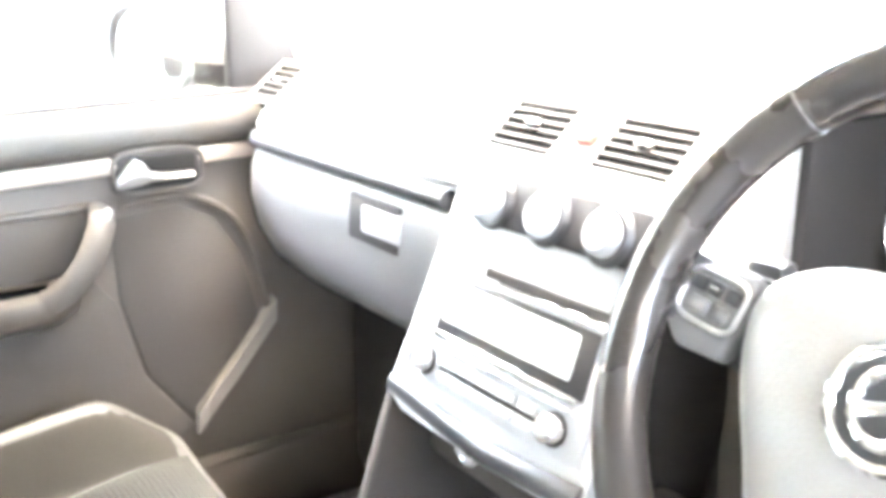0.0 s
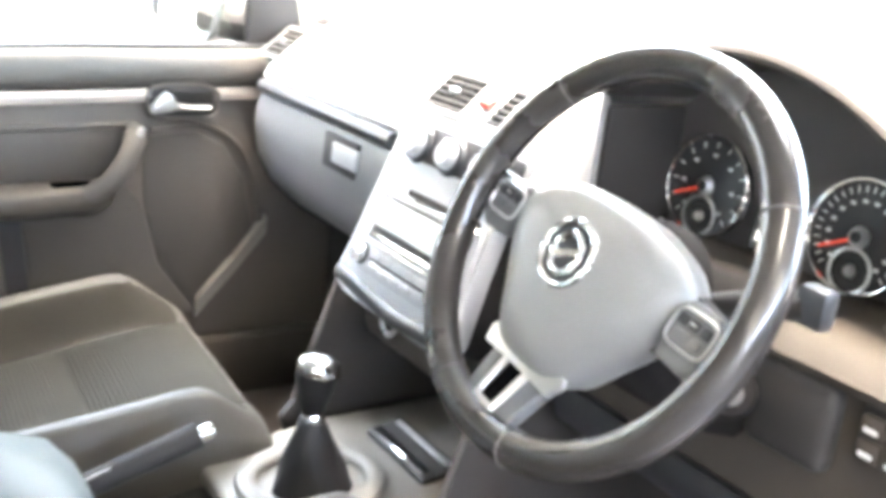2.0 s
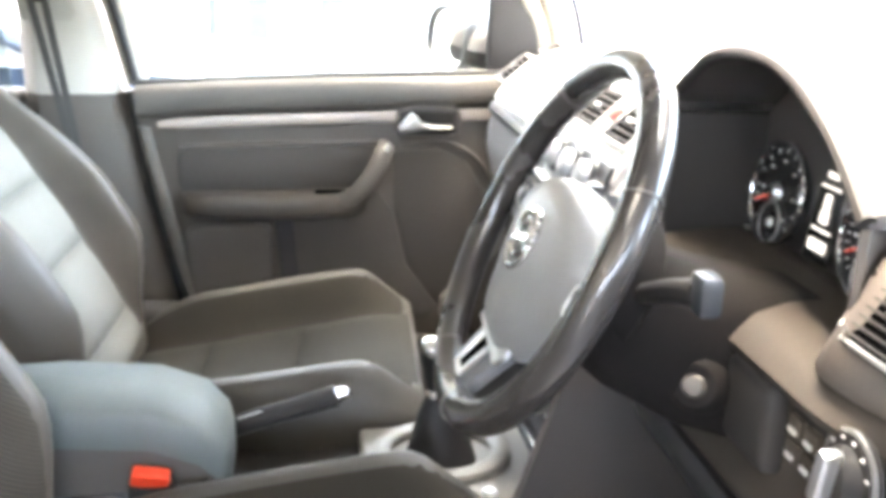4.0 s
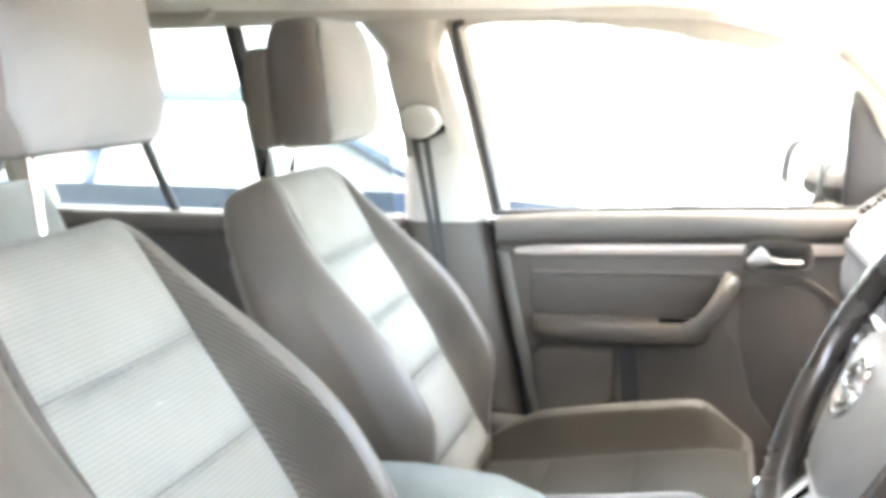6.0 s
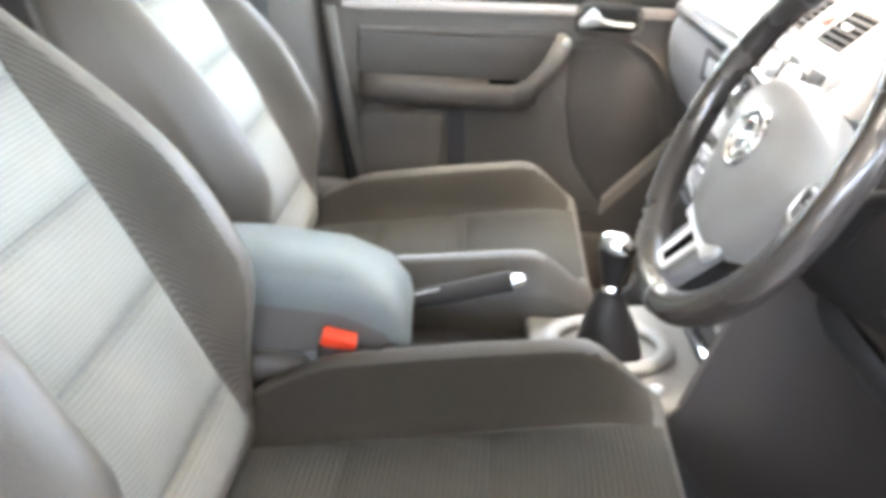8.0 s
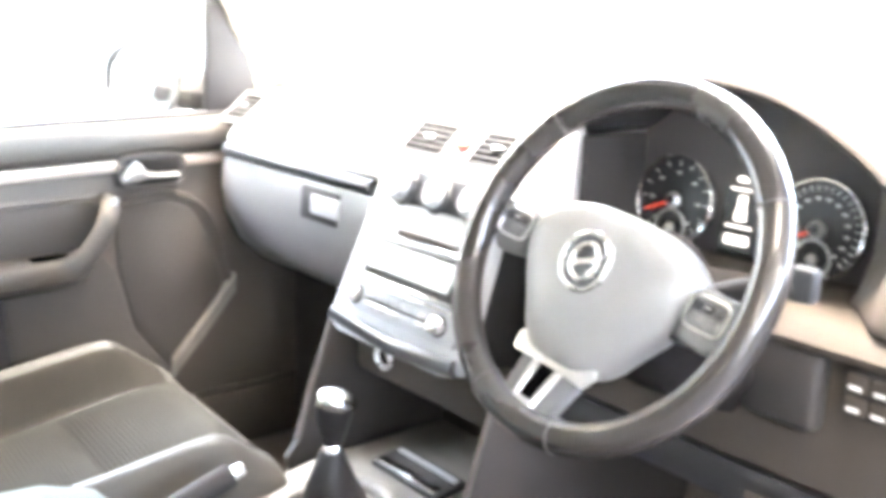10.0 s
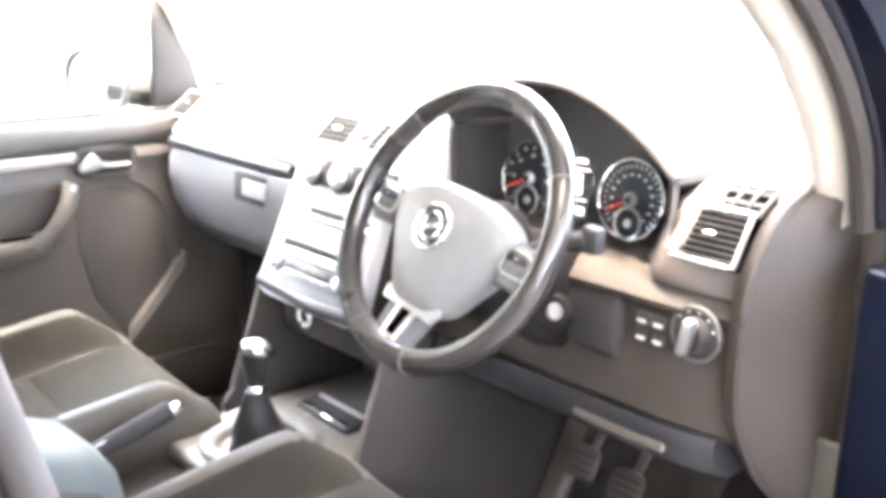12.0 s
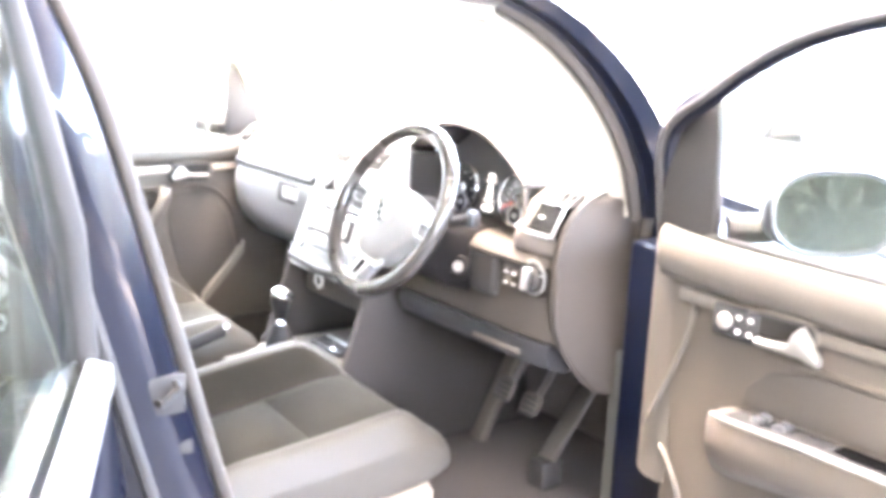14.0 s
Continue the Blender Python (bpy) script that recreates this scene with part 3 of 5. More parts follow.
vent(dash, (-0.138, 0.2345, 1.0755), 0.092, 0.064, 42, 6, rim=DASH)
vent(dash, (0.010, 0.2345, 1.0755), 0.092, 0.064, 42, 6, rim=DASH)
part("hazard_button", rbox(0.026, 0.022, 0.010, 0.004, 2, pose(-0.064, 0.236, 1.077, 38)), HAZARD, dash, "small red hazard light button")
vent(dash, (-0.690, 0.2300, 1.0680), 0.078, 0.070, 39, 6, rim=DASH)
vent(dash, (-0.688, 0.3050, 1.1065), 0.074, 0.038, 19, 3, tab=False, rim=DASH)
vent(pod, (0.6325, 0.2255, 1.042), 0.080, 0.064, 60, 8, rim=SILVER)
grid = vent(pod, (0.629, 0.270, 1.0835), 0.094, 0.038, 33, 2, tab=False, rim=DASH_WARM)
for k in range(4):
    part("divider", rbox(0.003, 0.034, 0.006, 0.001, 1, pose(0.5986 + 0.0203 * k, 0.2695, 1.0860, 33)), DASH_WARM, grid)

# instrument binnacle
HX0, HX1 = 0.172, 0.581


def hood_top(x):
    """The height of the hood's front edge across the car."""
    return 1.203 - 1.62 * (x - 0.335) ** 2 - 0.020 * step(0.26, 0.172, x)


bin_ = part("binnacle_hood", sheet(lambda u, v: (lerp(HX0, HX1, u), 0.220 + 0.012 * math.sin(math.pi * u) + 0.42 * v, lerp(hood_top(lerp(HX0, HX1, u)), 1.125, step(0, 1.0, v))), 32, 10, (0, 0.004, -0.012)), CLUSTER, dash, "dark hood over the instruments")
part("hood_edge", tube([(lerp(HX0, HX1, u), 0.220 + 0.012 * math.sin(math.pi * u), hood_top(lerp(HX0, HX1, u)) - 0.006) for u in [i / 30 for i in range(31)]], 0.0075, 8), DARK, bin_)
part("hood_side", span((0.166, 0.222, 0.975), (0.180, 0.60, 1.118), 0.006), DARK, bin_, "dark inner flank of the hood")
part("hood_flank", sheet(lambda u, v: (lerp(0.170, 0.082, u), lerp(0.214, lerp(0.185, 0.300, v), u), lerp(lerp(0.985, 1.142, v), lerp(1.000, 1.112, v), u) + 0.006 * math.sin(math.pi * u)), 10, 10, (0, 0.012, -0.004)), DASH, bin_, "grey sloping outer flank of the hood", sharp=60)
part("hood_shoulder", sheet(lambda u, v: (lerp(0.176, 0.080, u), lerp(lerp(0.214, 0.62, v), lerp(0.292, 0.62, v), u), lerp(lerp(1.142, 1.122, v), lerp(1.113, 1.120, v), u) + 0.003), 8, 8, (0, 0, -0.012)), DASH, bin_, "grey top of the hood flank", sharp=60)
part("backing", prism([(0.178, 0.966), (0.566, 0.966)] + [(x, hood_top(x) - 0.022) for x in [0.566 - 0.388 * a / 12 for a in range(13)]], 0.014, 0, 1, axes((0, 0.35, 0), (1, 0, 0), (0, 0, 1), (0, -1, 0))), CLUSTER, bin_, "dark grey instrument face")
part("shelf", span((0.172, 0.225, 0.958), (0.56, 0.35, 0.978), 0.006), DARK, bin_)
part("lower_trim", tube(smooth_line([(0.176, 0.325, 0.984), (0.22, 0.315, 0.976), (0.34, 0.312, 0.973), (0.46, 0.315, 0.976), (0.56, 0.325, 0.990)], 5), 0.004, 8), SILVER, bin_)


def gauge(parent, o, r, ticks, needle, name):
    """A dial facing the driver, with ring, ticks, needle and a small dial below."""
    m = Matrix.Translation(o) @ pose(0, 0, 0, 82, 0, 0)
    d = part(name, cyl(r, r, 0.006, 40, 0, m @ pose(0, 0, -0.004)), GLOSSBLACK, parent, "round dial with pale ticks")
    ring = [m @ Vector((r * math.cos(a * math.pi / 24), r * math.sin(a * math.pi / 24), 0.006)) for a in range(48)]
    part("ring", tube(ring, 0.0026, 8, loop=True), CHROME, d)
    tick = mesh_of("tick", rbox(0.0065, 0.0013, 0.001, 0), INK)
    for i in range(ticks):
        a = radians(225 - 270 * i / (ticks - 1))
        ob = part("tick", tick, None, d)
        ob.matrix_basis = m @ pose(0.84 * r * math.cos(a), 0.84 * r * math.sin(a), 0.0035, 0, 0, math.degrees(a))
    figure = mesh_of("figure", rbox(0.0052, 0.0036, 0.0008, 0), INK)
    for i in range(0, ticks, 2):
        a = radians(225 - 270 * i / (ticks - 1))
        ob = part("figure", figure, None, d)
        ob.matrix_basis = m @ pose(0.63 * r * math.cos(a), 0.63 * r * math.sin(a), 0.0035)
    part("needle", rbox(0.8 * r, 0.0022, 0.002, 0.0008, 1, m @ pose(0, 0, 0.007, 0, 0, needle) @ pose(0.4 * r, 0, 0)), NEEDLE, d)
    part("cap", cyl(0.011, 0.009, 0.009, 20, 0.002, m @ pose(0, 0, 0.003)), SILVER, d)
    part("cap_centre", cyl(0.0065, 0.006, 0.004, 16, 0.001, m @ pose(0, 0, 0.010)), GLOSSBLACK, d)
    low = [m @ Vector((0.022 * math.cos(a * math.pi / 12), -0.60 * r + 0.022 * math.sin(a * math.pi / 12), 0.005)) for a in range(24)]
    part("small_dial", tube(low, 0.0018, 6, loop=True), SILVER, d)
    part("small_cap", cyl(0.0065, 0.005, 0.006, 14, 0.001, m @ pose(0, -0.60 * r, 0.003)), SILVER, d)
    return d


gauge(bin_, (0.238, 0.330, 1.038), 0.056, 13, 203, "rev_counter")
gauge(bin_, (0.434, 0.330, 1.038), 0.056, 27, 207, "speedometer")
scr = part("centre_screen", rbox(0.052, 0.004, 0.100, 0.003, 1, pose(0.332, 0.334, 1.038, -8)), GLOSSBLACK, bin_, "dark centre display")
for z, w, h in ((1.078, 0.022, 0.006), (1.066, 0.036, 0.0022), (1.050, 0.010, 0.018), (1.035, 0.014, 0.012), (1.022, 0.036, 0.0022), (1.006, 0.032, 0.011)):
    part("readout", rbox(w, 0.002, h, 0.0005, 1, pose(0.332, 0.3305 - (1.038 - z) * 0.14, z, -8)), LCD_ON, scr)

part("cluster_surround", sheet(lambda u, v: (lerp(0.176, 0.578, u), lerp(0.322, 0.197, v), 0.984 - 0.004 * v - 0.014 * v ** 4), 12, 8, (0, 0.004, -0.006)), DASH_LOW, bin_, "brown-grey surround below the instruments", sharp=70)
part("cluster_cheek", sheet(lambda u, v: (lerp(0.503, 0.580, u), lerp(0.322, 0.216, u ** 0.8), lerp(0.980, hood_top(lerp(0.503, 0.580, u)) - 0.016, v)), 8, 8, (0.004, 0.006, 0)), DASH_WARM, bin_, "brown-grey cheek beside the instruments", sharp=70)

# light switch and buttons
ls = part("light_switch", cyl(0.0335, 0.032, 0.012, 36, 0.003, pose(0.641, 0.2085, 0.926, 90)), DARK, dash, "round rotary light switch")
part("bezel", tube([(0.641 + 0.0335 * math.cos(a * math.pi / 18), 0.199, 0.926 + 0.0335 * math.sin(a * math.pi / 18)) for a in range(36)], 0.002, 8, loop=True), GLOVE, ls)
part("knob", cyl(0.023, 0.0205, 0.016, 30, 0.003, pose(0.641, 0.200, 0.926, 90)), DARK, ls)
part("grip", rbox(0.013, 0.018, 0.046, 0.005, 2, pose(0.641, 0.180, 0.926, 0, 12)), SILVER, ls)
for k in range(5):
    a = radians(20 + 30 * k)
    part("mark", rbox(0.0035, 0.001, 0.0025, 0, 1, pose(0.641 + 0.0282 * math.cos(a), 0.1955, 0.926 + 0.0282 * math.sin(a))), INK, ls)
bp = part("button_panel", rbox(0.058, 0.010, 0.050, 0.006, 2, pose(0.579, 0.2045, 0.916)), DARK, dash, "dark panel of four push buttons")
for i in range(2):
    for j in range(2):
        part("button", rbox(0.022, 0.010, 0.018, 0.003, 2, pose(0.5665 + 0.025 * i, 0.1985, 0.905 + 0.022 * j)), DASH_LOW, bp)
        part("mark", rbox(0.012, 0.0015, 0.004, 0, 1, pose(0.5665 + 0.025 * i, 0.1928, 0.902 + 0.022 * j)), INK, bp)

# ---- centre stack ----
stack = thing("centre_stack", "satin grey centre stack with radio and heater knobs", "centre console", (-0.045, 0.2, 0.80))
SB, ST = Vector((0, 0.113, 0.80)), Vector((0, 0.196, 1.048))
SV = (ST - SB).normalized()
SN = Vector((0, -SV.z, SV.y))
SX0 = -0.045


def on_stack(x, z, lift=0.0):
    """A frame on the stack's face at a height: x across, y up the face, z out of it."""
    o = SB + SV * ((z - SB.z) / SV.z) + SN * lift
    return axes((x, o.y, o.z), (1, 0, 0), SV, SN)


part("fascia", loft([[Vector((SX0 + s * (w if s < 0 else w - lerp(0.056, 0.030, min(1, max(0, d / 0.25)))), 0, 0)) + SB + SV * d + SN * o for s, o in ((-1, -0.022), (-1, -0.008), (-0.96, 0), (-0.5, 0.004), (0, 0.005), (0.5, 0.004), (0.96, 0), (1, -0.008), (1, -0.022))]
                     for d, w in ((-0.012, 0.150), (-0.002, 0.176), (0.012, 0.182), (0.10, 0.168), (0.20, 0.156), (0.258, 0.150))]), STACK, stack, sharp=50)
part("core", loft([[Vector((SX0 + s * (w if s < 0 else w - lerp(0.054, 0.028, min(1, max(0, d / 0.25)))), 0, 0)) + SB + SV * d + SN * o for s, o in ((-1, -0.16), (-1, -0.02), (1, -0.02), (1, -0.16))] for d, w in ((-0.006, 0.160), (0.012, 0.172), (0.10, 0.158), (0.20, 0.146), (0.25, 0.140))]), DARK, stack, "dark stack core", sharp=50)
part("lower_lip", tube([(SX0 - 0.172, 0.120, 0.805), (SX0, 0.108, 0.800), (SX0 + 0.118, 0.116, 0.804)], 0.013, 12, wide=0.8, up=(0, 0, 1)), STRIP, stack, "dark lower lip")
part("heater_panel", rbox(0.245, 0.050, 0.008, 0.004, 2, on_stack(-0.030, 1.010, 0.005)), KNEE, stack, "dark heater control panel")
for x in (-0.120, -0.044, 0.032):
    k = part("heater_knob", cyl(0.020, 0.018, 0.020, 28, 0.004, on_stack(x, 1.008, 0.008)), STACK, stack, "round satin grey heater knob")
    part("knob_collar", cyl(0.0275, 0.026, 0.008, 28, 0.002, on_stack(x, 1.008, 0.008)), STRIP, k)
    part("pointer", rbox(0.003, 0.014, 0.002, 0.0005, 1, on_stack(x, 1.012, 0.0282) @ pose(0, 0.008, 0)), INK, k)
radio = part("radio", rbox(0.236, 0.128, 0.012, 0.006, 2, on_stack(-0.052, 0.886, 0.002)), STACK, stack, "satin grey car radio with a display")
part("disc_slot", rbox(0.165, 0.010, 0.006, 0.002, 1, on_stack(-0.025, 0.946, 0.008)), DARK, radio, "dark disc slot")
part("slot_lip", rbox(0.15, 0.005, 0.006, 0.002, 1, on_stack(-0.010, 0.939, 0.010)), CHROME, radio)
part("display_frame", rbox(0.212, 0.060, 0.006, 0.004, 2, on_stack(-0.052, 0.905, 0.0075)), KNEE, radio, "black display surround")
part("display", rbox(0.184, 0.040, 0.004, 0.002, 1, on_stack(-0.058, 0.908, 0.0105)), LCD, radio, "grey-green display")
part("chrome_bar", rbox(0.206, 0.007, 0.008, 0.003, 2, on_stack(-0.052, 0.8765, 0.010)), CHROME, radio)
part("chrome_bar", rbox(0.206, 0.004, 0.008, 0.002, 2, on_stack(-0.052, 0.868, 0.010)), SILVER, radio)
for x in (-0.160, 0.030):
    kn = part("radio_knob", cyl(0.013, 0.0115, 0.018, 22, 0.003, on_stack(x, 0.848, 0.007)), SILVER, radio, "small round radio knob")
    part("knob_ring", cyl(0.0155, 0.0155, 0.004, 22, 0.001, on_stack(x, 0.848, 0.006)), DARK, kn)
for i in range(5):
    part("button", rbox(0.026, 0.011, 0.006, 0.002, 1, on_stack(-0.121 + 0.029 * i, 0.8545, 0.009)), STACK, radio)
    part("button", rbox(0.026, 0.009, 0.006, 0.002, 1, on_stack(-0.121 + 0.029 * i, 0.8395, 0.009)), STACK, radio)
part("button_gap", rbox(0.148, 0.0035, 0.005, 0.001, 1, on_stack(-0.063, 0.847, 0.0075)), DARK, radio)

# ---- centre console ----
con = thing("centre_console", "dark centre console with an open cubby and pale surround", "centre console", (-0.04, -0.1, 0.36))
TRIM = mat("console_pale_trim", (0.145, 0.134, 0.115), 0.5, bump=0.2)
part("tunnel", loft([[(-0.225 + a, y, 0.36), (-0.205 + a, y, z - 0.02), (-0.19 + a, y, z), (0.10 - a, y, z), (0.115 - a, y, z - 0.02), (0.135 - a, y, 0.36)] for y, z, a in ((-0.75, 0.50, 0.02), (-0.45, 0.53, 0.01), (-0.10, 0.555, 0.0), (0.40, 0.565, 0))]), DARK, con, "dark plastic tunnel", sharp=60)
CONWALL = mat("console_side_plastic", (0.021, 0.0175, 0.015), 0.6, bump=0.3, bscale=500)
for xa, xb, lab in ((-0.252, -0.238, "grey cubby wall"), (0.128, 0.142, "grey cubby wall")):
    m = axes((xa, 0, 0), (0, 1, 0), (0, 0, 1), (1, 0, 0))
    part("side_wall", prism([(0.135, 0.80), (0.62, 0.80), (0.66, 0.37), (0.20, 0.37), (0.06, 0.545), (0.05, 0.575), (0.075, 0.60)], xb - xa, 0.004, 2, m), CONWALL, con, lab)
    part("wall_edge", tube([(xa + 0.007, 0.135, 0.79), (xa + 0.007, 0.072, 0.60)], 0.0045, 8), DASH_WARM, con)
part("socket_panel", span((-0.238, 0.175, 0.700), (0.128, 0.22, 0.79), 0.012), DASH_LOW, con, "dark panel with a power socket")
so = part("power_socket", tube([(-0.158 + 0.0165 * math.cos(a * math.pi / 12), 0.172, 0.740 + 0.0165 * math.sin(a * math.pi / 12)) for a in range(24)], 0.0048, 8, loop=True), SILVER, con, "round silver-rimmed power socket")
part("socket_plug", cyl(0.013, 0.013, 0.006, 20, 0.001, pose(-0.158, 0.178, 0.740, 90)), VOID, so)
part("cubby_back", span((-0.238, 0.36, 0.56), (0.128, 0.38, 0.79), 0.006), DARK, con)
part("console_top", prism([(-0.205, 0.34), (0.13, 0.34), (0.125, 0.09), (0.10, -0.02), (0.085, -0.11), (-0.165, -0.11), (-0.18, -0.02), (-0.205, 0.09)], 0.028, 0.010, 3, pose(0, 0, 0.556)), TRIM, con, "pale beige console surround")
tray = part("ashtray", rbox(0.155, 0.062, 0.012, 0.005, 2, pose(-0.055, 0.165, 0.590, 8)), DARK, con, "dark tray with bright lid strip")
part("lid_strip", rbox(0.135, 0.014, 0.006, 0.002, 2, pose(-0.055, 0.147, 0.594, 8)), CHROME, tray)
part("lid_strip", rbox(0.135, 0.010, 0.006, 0.002, 2, pose(-0.055, 0.182, 0.599, 8)), SILVER, tray)
part("button", cyl(0.011, 0.010, 0.008, 16, 0.002, pose(0.075, 0.055, 0.583)), SILVER, con)
ring = [(-0.04 + 0.075 * math.cos(a * math.pi / 20), 0.005 + 0.085 * math.sin(a * math.pi / 20), 0.590) for a in range(40)]
part("boot_ring", tube(ring, 0.010, 10, loop=True, wide=1.5), TRIM, con, "pale oval gear boot ring")

BOOT = mat("gear_boot_leather", (0.012, 0.011, 0.011), 0.5, spec=0.3, bump=0.3, bscale=300)
gear = thing("gear_lever", "black gear lever with a chrome-topped knob and leather boot", "gear lever", (-0.02, 0.0, 0.585))
part("boot", loft([[(-0.035 + 0.0 * t + (0.030 * (1 - t) ** 0.9 + 0.015) * math.cos(a * math.pi / 12) * (1 + 0.05 * math.sin(7 * a + 9 * t)), 0.003 - 0.006 * t + (0.038 * (1 - t) ** 0.9 + 0.015) * math.sin(a * math.pi / 12) * (1 + 0.05 * math.sin(5 * a + 7 * t)), 0.585 + 0.098 * t) for a in range(24)] for t in [i / 8 for i in range(9)]]), BOOT, gear, "black leather gear boot", sharp=70)
part("collar", cyl(0.0165, 0.0145, 0.018, 20, 0.003, pose(-0.030, -0.004, 0.680)), CHROME, gear, "chrome collar")
part("grip", loft([[(-0.027 + 0.10 * (z - 0.70) * 0.2 + r * math.cos(a * math.pi / 12), -0.006 + r * math.sin(a * math.pi / 12), z) for a in range(24)] for z, r in ((0.695, 0.014), (0.707, 0.017), (0.727, 0.0225), (0.742, 0.0255), (0.752, 0.0245))]), BOOT, gear)
part("knob_cap", loft([[(-0.0245 + r * math.cos(a * math.pi / 12), -0.006 + r * math.sin(a * math.pi / 12) - (z - 0.76) * 0.4, z) for a in range(24)] for z, r in ((0.749, 0.0265), (0.755, 0.0275), (0.764, 0.025), (0.771, 0.018), (0.774, 0.009))]), CHROME, gear, "polished chrome knob cap", sharp=70)

hb = thing("handbrake", "dark handbrake lever with a bright end button", "handbrake", (-0.05, -0.40, 0.58))
hl = [(-0.05, -0.43, 0.585), (-0.05, -0.36, 0.612), (-0.05, -0.26, 0.645), (-0.05, -0.145, 0.679)]
part("lever", tube(smooth_line(hl, 5), lambda t: 0.0125 + 0.004 * t, 14), DARK, hb, "dark brown-grey moulded grip")
# highlight along the top of the grip, modelled as a thin silver rod
part("highlight_line", tube([Vector(p) + Vector((0.006, 0, 0.0115)) for p in hl[1:]], 0.0028, 8, wide=0.9), SILVER, hb, "silver line standing for the grip's highlight")
part("button", cyl(0.0105, 0.0095, 0.022, 18, 0.003, axes((-0.05, -0.147, 0.678), (1, 0, 0), (0, -0.28, 0.96), (0, 0.96, 0.28))), CHROME, hb, "bright release button")
part("slot_gaiter", rbox(0.045, 0.16, 0.03, 0.012, 3, pose(-0.05, -0.40, 0.575)), DARK, hb)

box = thing("armrest", "vinyl centre armrest box, closed, blue sheen in its colour", "armrest", (0.04, -0.45, 0.53))
part("lid", loft([[(0.028 + s * 0.078 * e, y, z + h) for s, h in ((-1, -0.012), (-0.86, 0.004), (0, 0.010), (0.86, 0.004), (1, -0.012), (0.97, -0.05), (-0.97, -0.05))] for y, z, e in ((-0.66, 0.725, 0.9), (-0.64, 0.738, 1), (-0.50, 0.744, 1), (-0.38, 0.735, 1), (-0.32, 0.712, 1), (-0.292, 0.68, 0.97), (-0.285, 0.655, 0.92))]), ARM, box, sharp=55)
part("side_panel", loft([[(0.028 - 0.070, y, za), (0.028 + 0.070, y, za), (0.028 + 0.070, y, zb), (0.028 - 0.070, y, zb)] for y, za, zb in ((-0.66, 0.62, 0.70), (-0.45, 0.625, 0.70), (-0.33, 0.635, 0.68), (-0.30, 0.645, 0.655))]), SEAT_BASE, box, "brown-grey lower shell", sharp=60)
part("hinge_post", span((0.0, -0.62, 0.50), (0.056, -0.54, 0.66), 0.01), DARK, box)

bk = thing("belt_buckle", "black seat belt buckle with a red button", "belt buckle", (0.10, -0.42, 0.55))
part("stalk", span((0.105, -0.405, 0.50), (0.135, -0.350, 0.652), 0.008), DARK, bk)
part("release", rbox(0.020, 0.046, 0.022, 0.004, 2, pose(0.124, -0.377, 0.660, -14, 20)), RED, bk, "red release button")

# ---- pedals ----
for nm, x, y, z, w, h, ln in (("clutch_pedal", 0.246, 0.49, 0.512, 0.062, 0.062, 0.30), ("brake_pedal", 0.342, 0.49, 0.503, 0.064, 0.058, 0.30)):
    pd = thing(nm, "worn pedal with a ribbed rubber pad", "pedal", (x, y, z))
    pad = part("pad", prism([(w * 0.5 * math.copysign(abs(math.cos(a * math.pi / 14)) ** 0.55, math.cos(a * math.pi / 14)), h * 0.5 * math.copysign(abs(math.sin(a * math.pi / 14)) ** 0.55, math.sin(a * math.pi / 14))) for a in range(28)], 0.014, 0.004, 2, pose(x, y + 0.007, z, 62)), METAL, pd, sharp=55)
    for i in range(4):
        part("rib", rbox(w * 0.86, 0.006, 0.005, 0.002, 1, pose(x, y - 0.0085 + (i - 1.5) * 0.0062, z + (i - 1.5) * 0.012, -28)), RUBBER, pad)
    part("arm", tube(smooth_line([(x, y + 0.01, z), (x, y + 0.06, z + 0.06), (x + 0.01, y + 0.10, z + ln * 0.6), (x + 0.01, y + 0.10, z + ln)], 4), 0.009, 8), METAL, pd)
fr = thing("footrest", "brown-grey sloping footrest beside the clutch pedal", "footrest", (0.16, 0.5, 0.36))
part("pad", rbox(0.055, 0.03, 0.30, 0.012, 3, pose(0.172, 0.53, 0.47, -28)), DOOR, fr)
tp = thing("accelerator_pedal", "long dark accelerator pedal standing on the floor", "pedal", (0.50, 0.50, 0.37))
part("pad", rbox(0.050, 0.016, 0.20, 0.007, 2, pose(0.475, 0.49, 0.500, -38)), METAL, tp)
part("hinge", span((0.45, 0.40, 0.36), (0.50, 0.46, 0.43), 0.006), DARK, tp)

# ---- steering wheel ----
sw = thing("steering_wheel", "black leather three-spoke steering wheel with airbag hub", "steering wheel", (0.385, 0.03, 1.02))
WM = Matrix.Translation((0.385, 0.026, 1.034)) @ pose(0, 0, 0, 64.0, 0, 0)
rimp = [WM @ Vector((0.1745 * math.cos(a * math.pi / 36), 0.1745 * math.sin(a * math.pi / 36), 0)) for a in range(72)]
part("rim", tube(rimp, 0.0165, 14, loop=True, up=WM.to_3x3() @ Vector((0, 0, 1))), LEATHER, sw, "black leather rim")
for a in (28, 132, 242, 278):
    ca, sa = math.cos(radians(a)), math.sin(radians(a))
    c = Vector((0.1745 * ca, 0.1745 * sa, 0))
    ring = [WM @ (c + Vector((ca * math.cos(k * math.pi / 8), sa * math.cos(k * math.pi / 8), math.sin(k * math.pi / 8))) * 0.0168) for k in range(16)]
    part("rim_seam", tube(ring, 0.0009, 6, loop=True), RIMSTITCH, sw)


def sym(pts):
    return pts + [(-x, y) for x, y in reversed(pts)]


HW = WM @ pose(-0.010, -0.013, -0.024, 0, 0, -8)      # the hub sits behind the rim
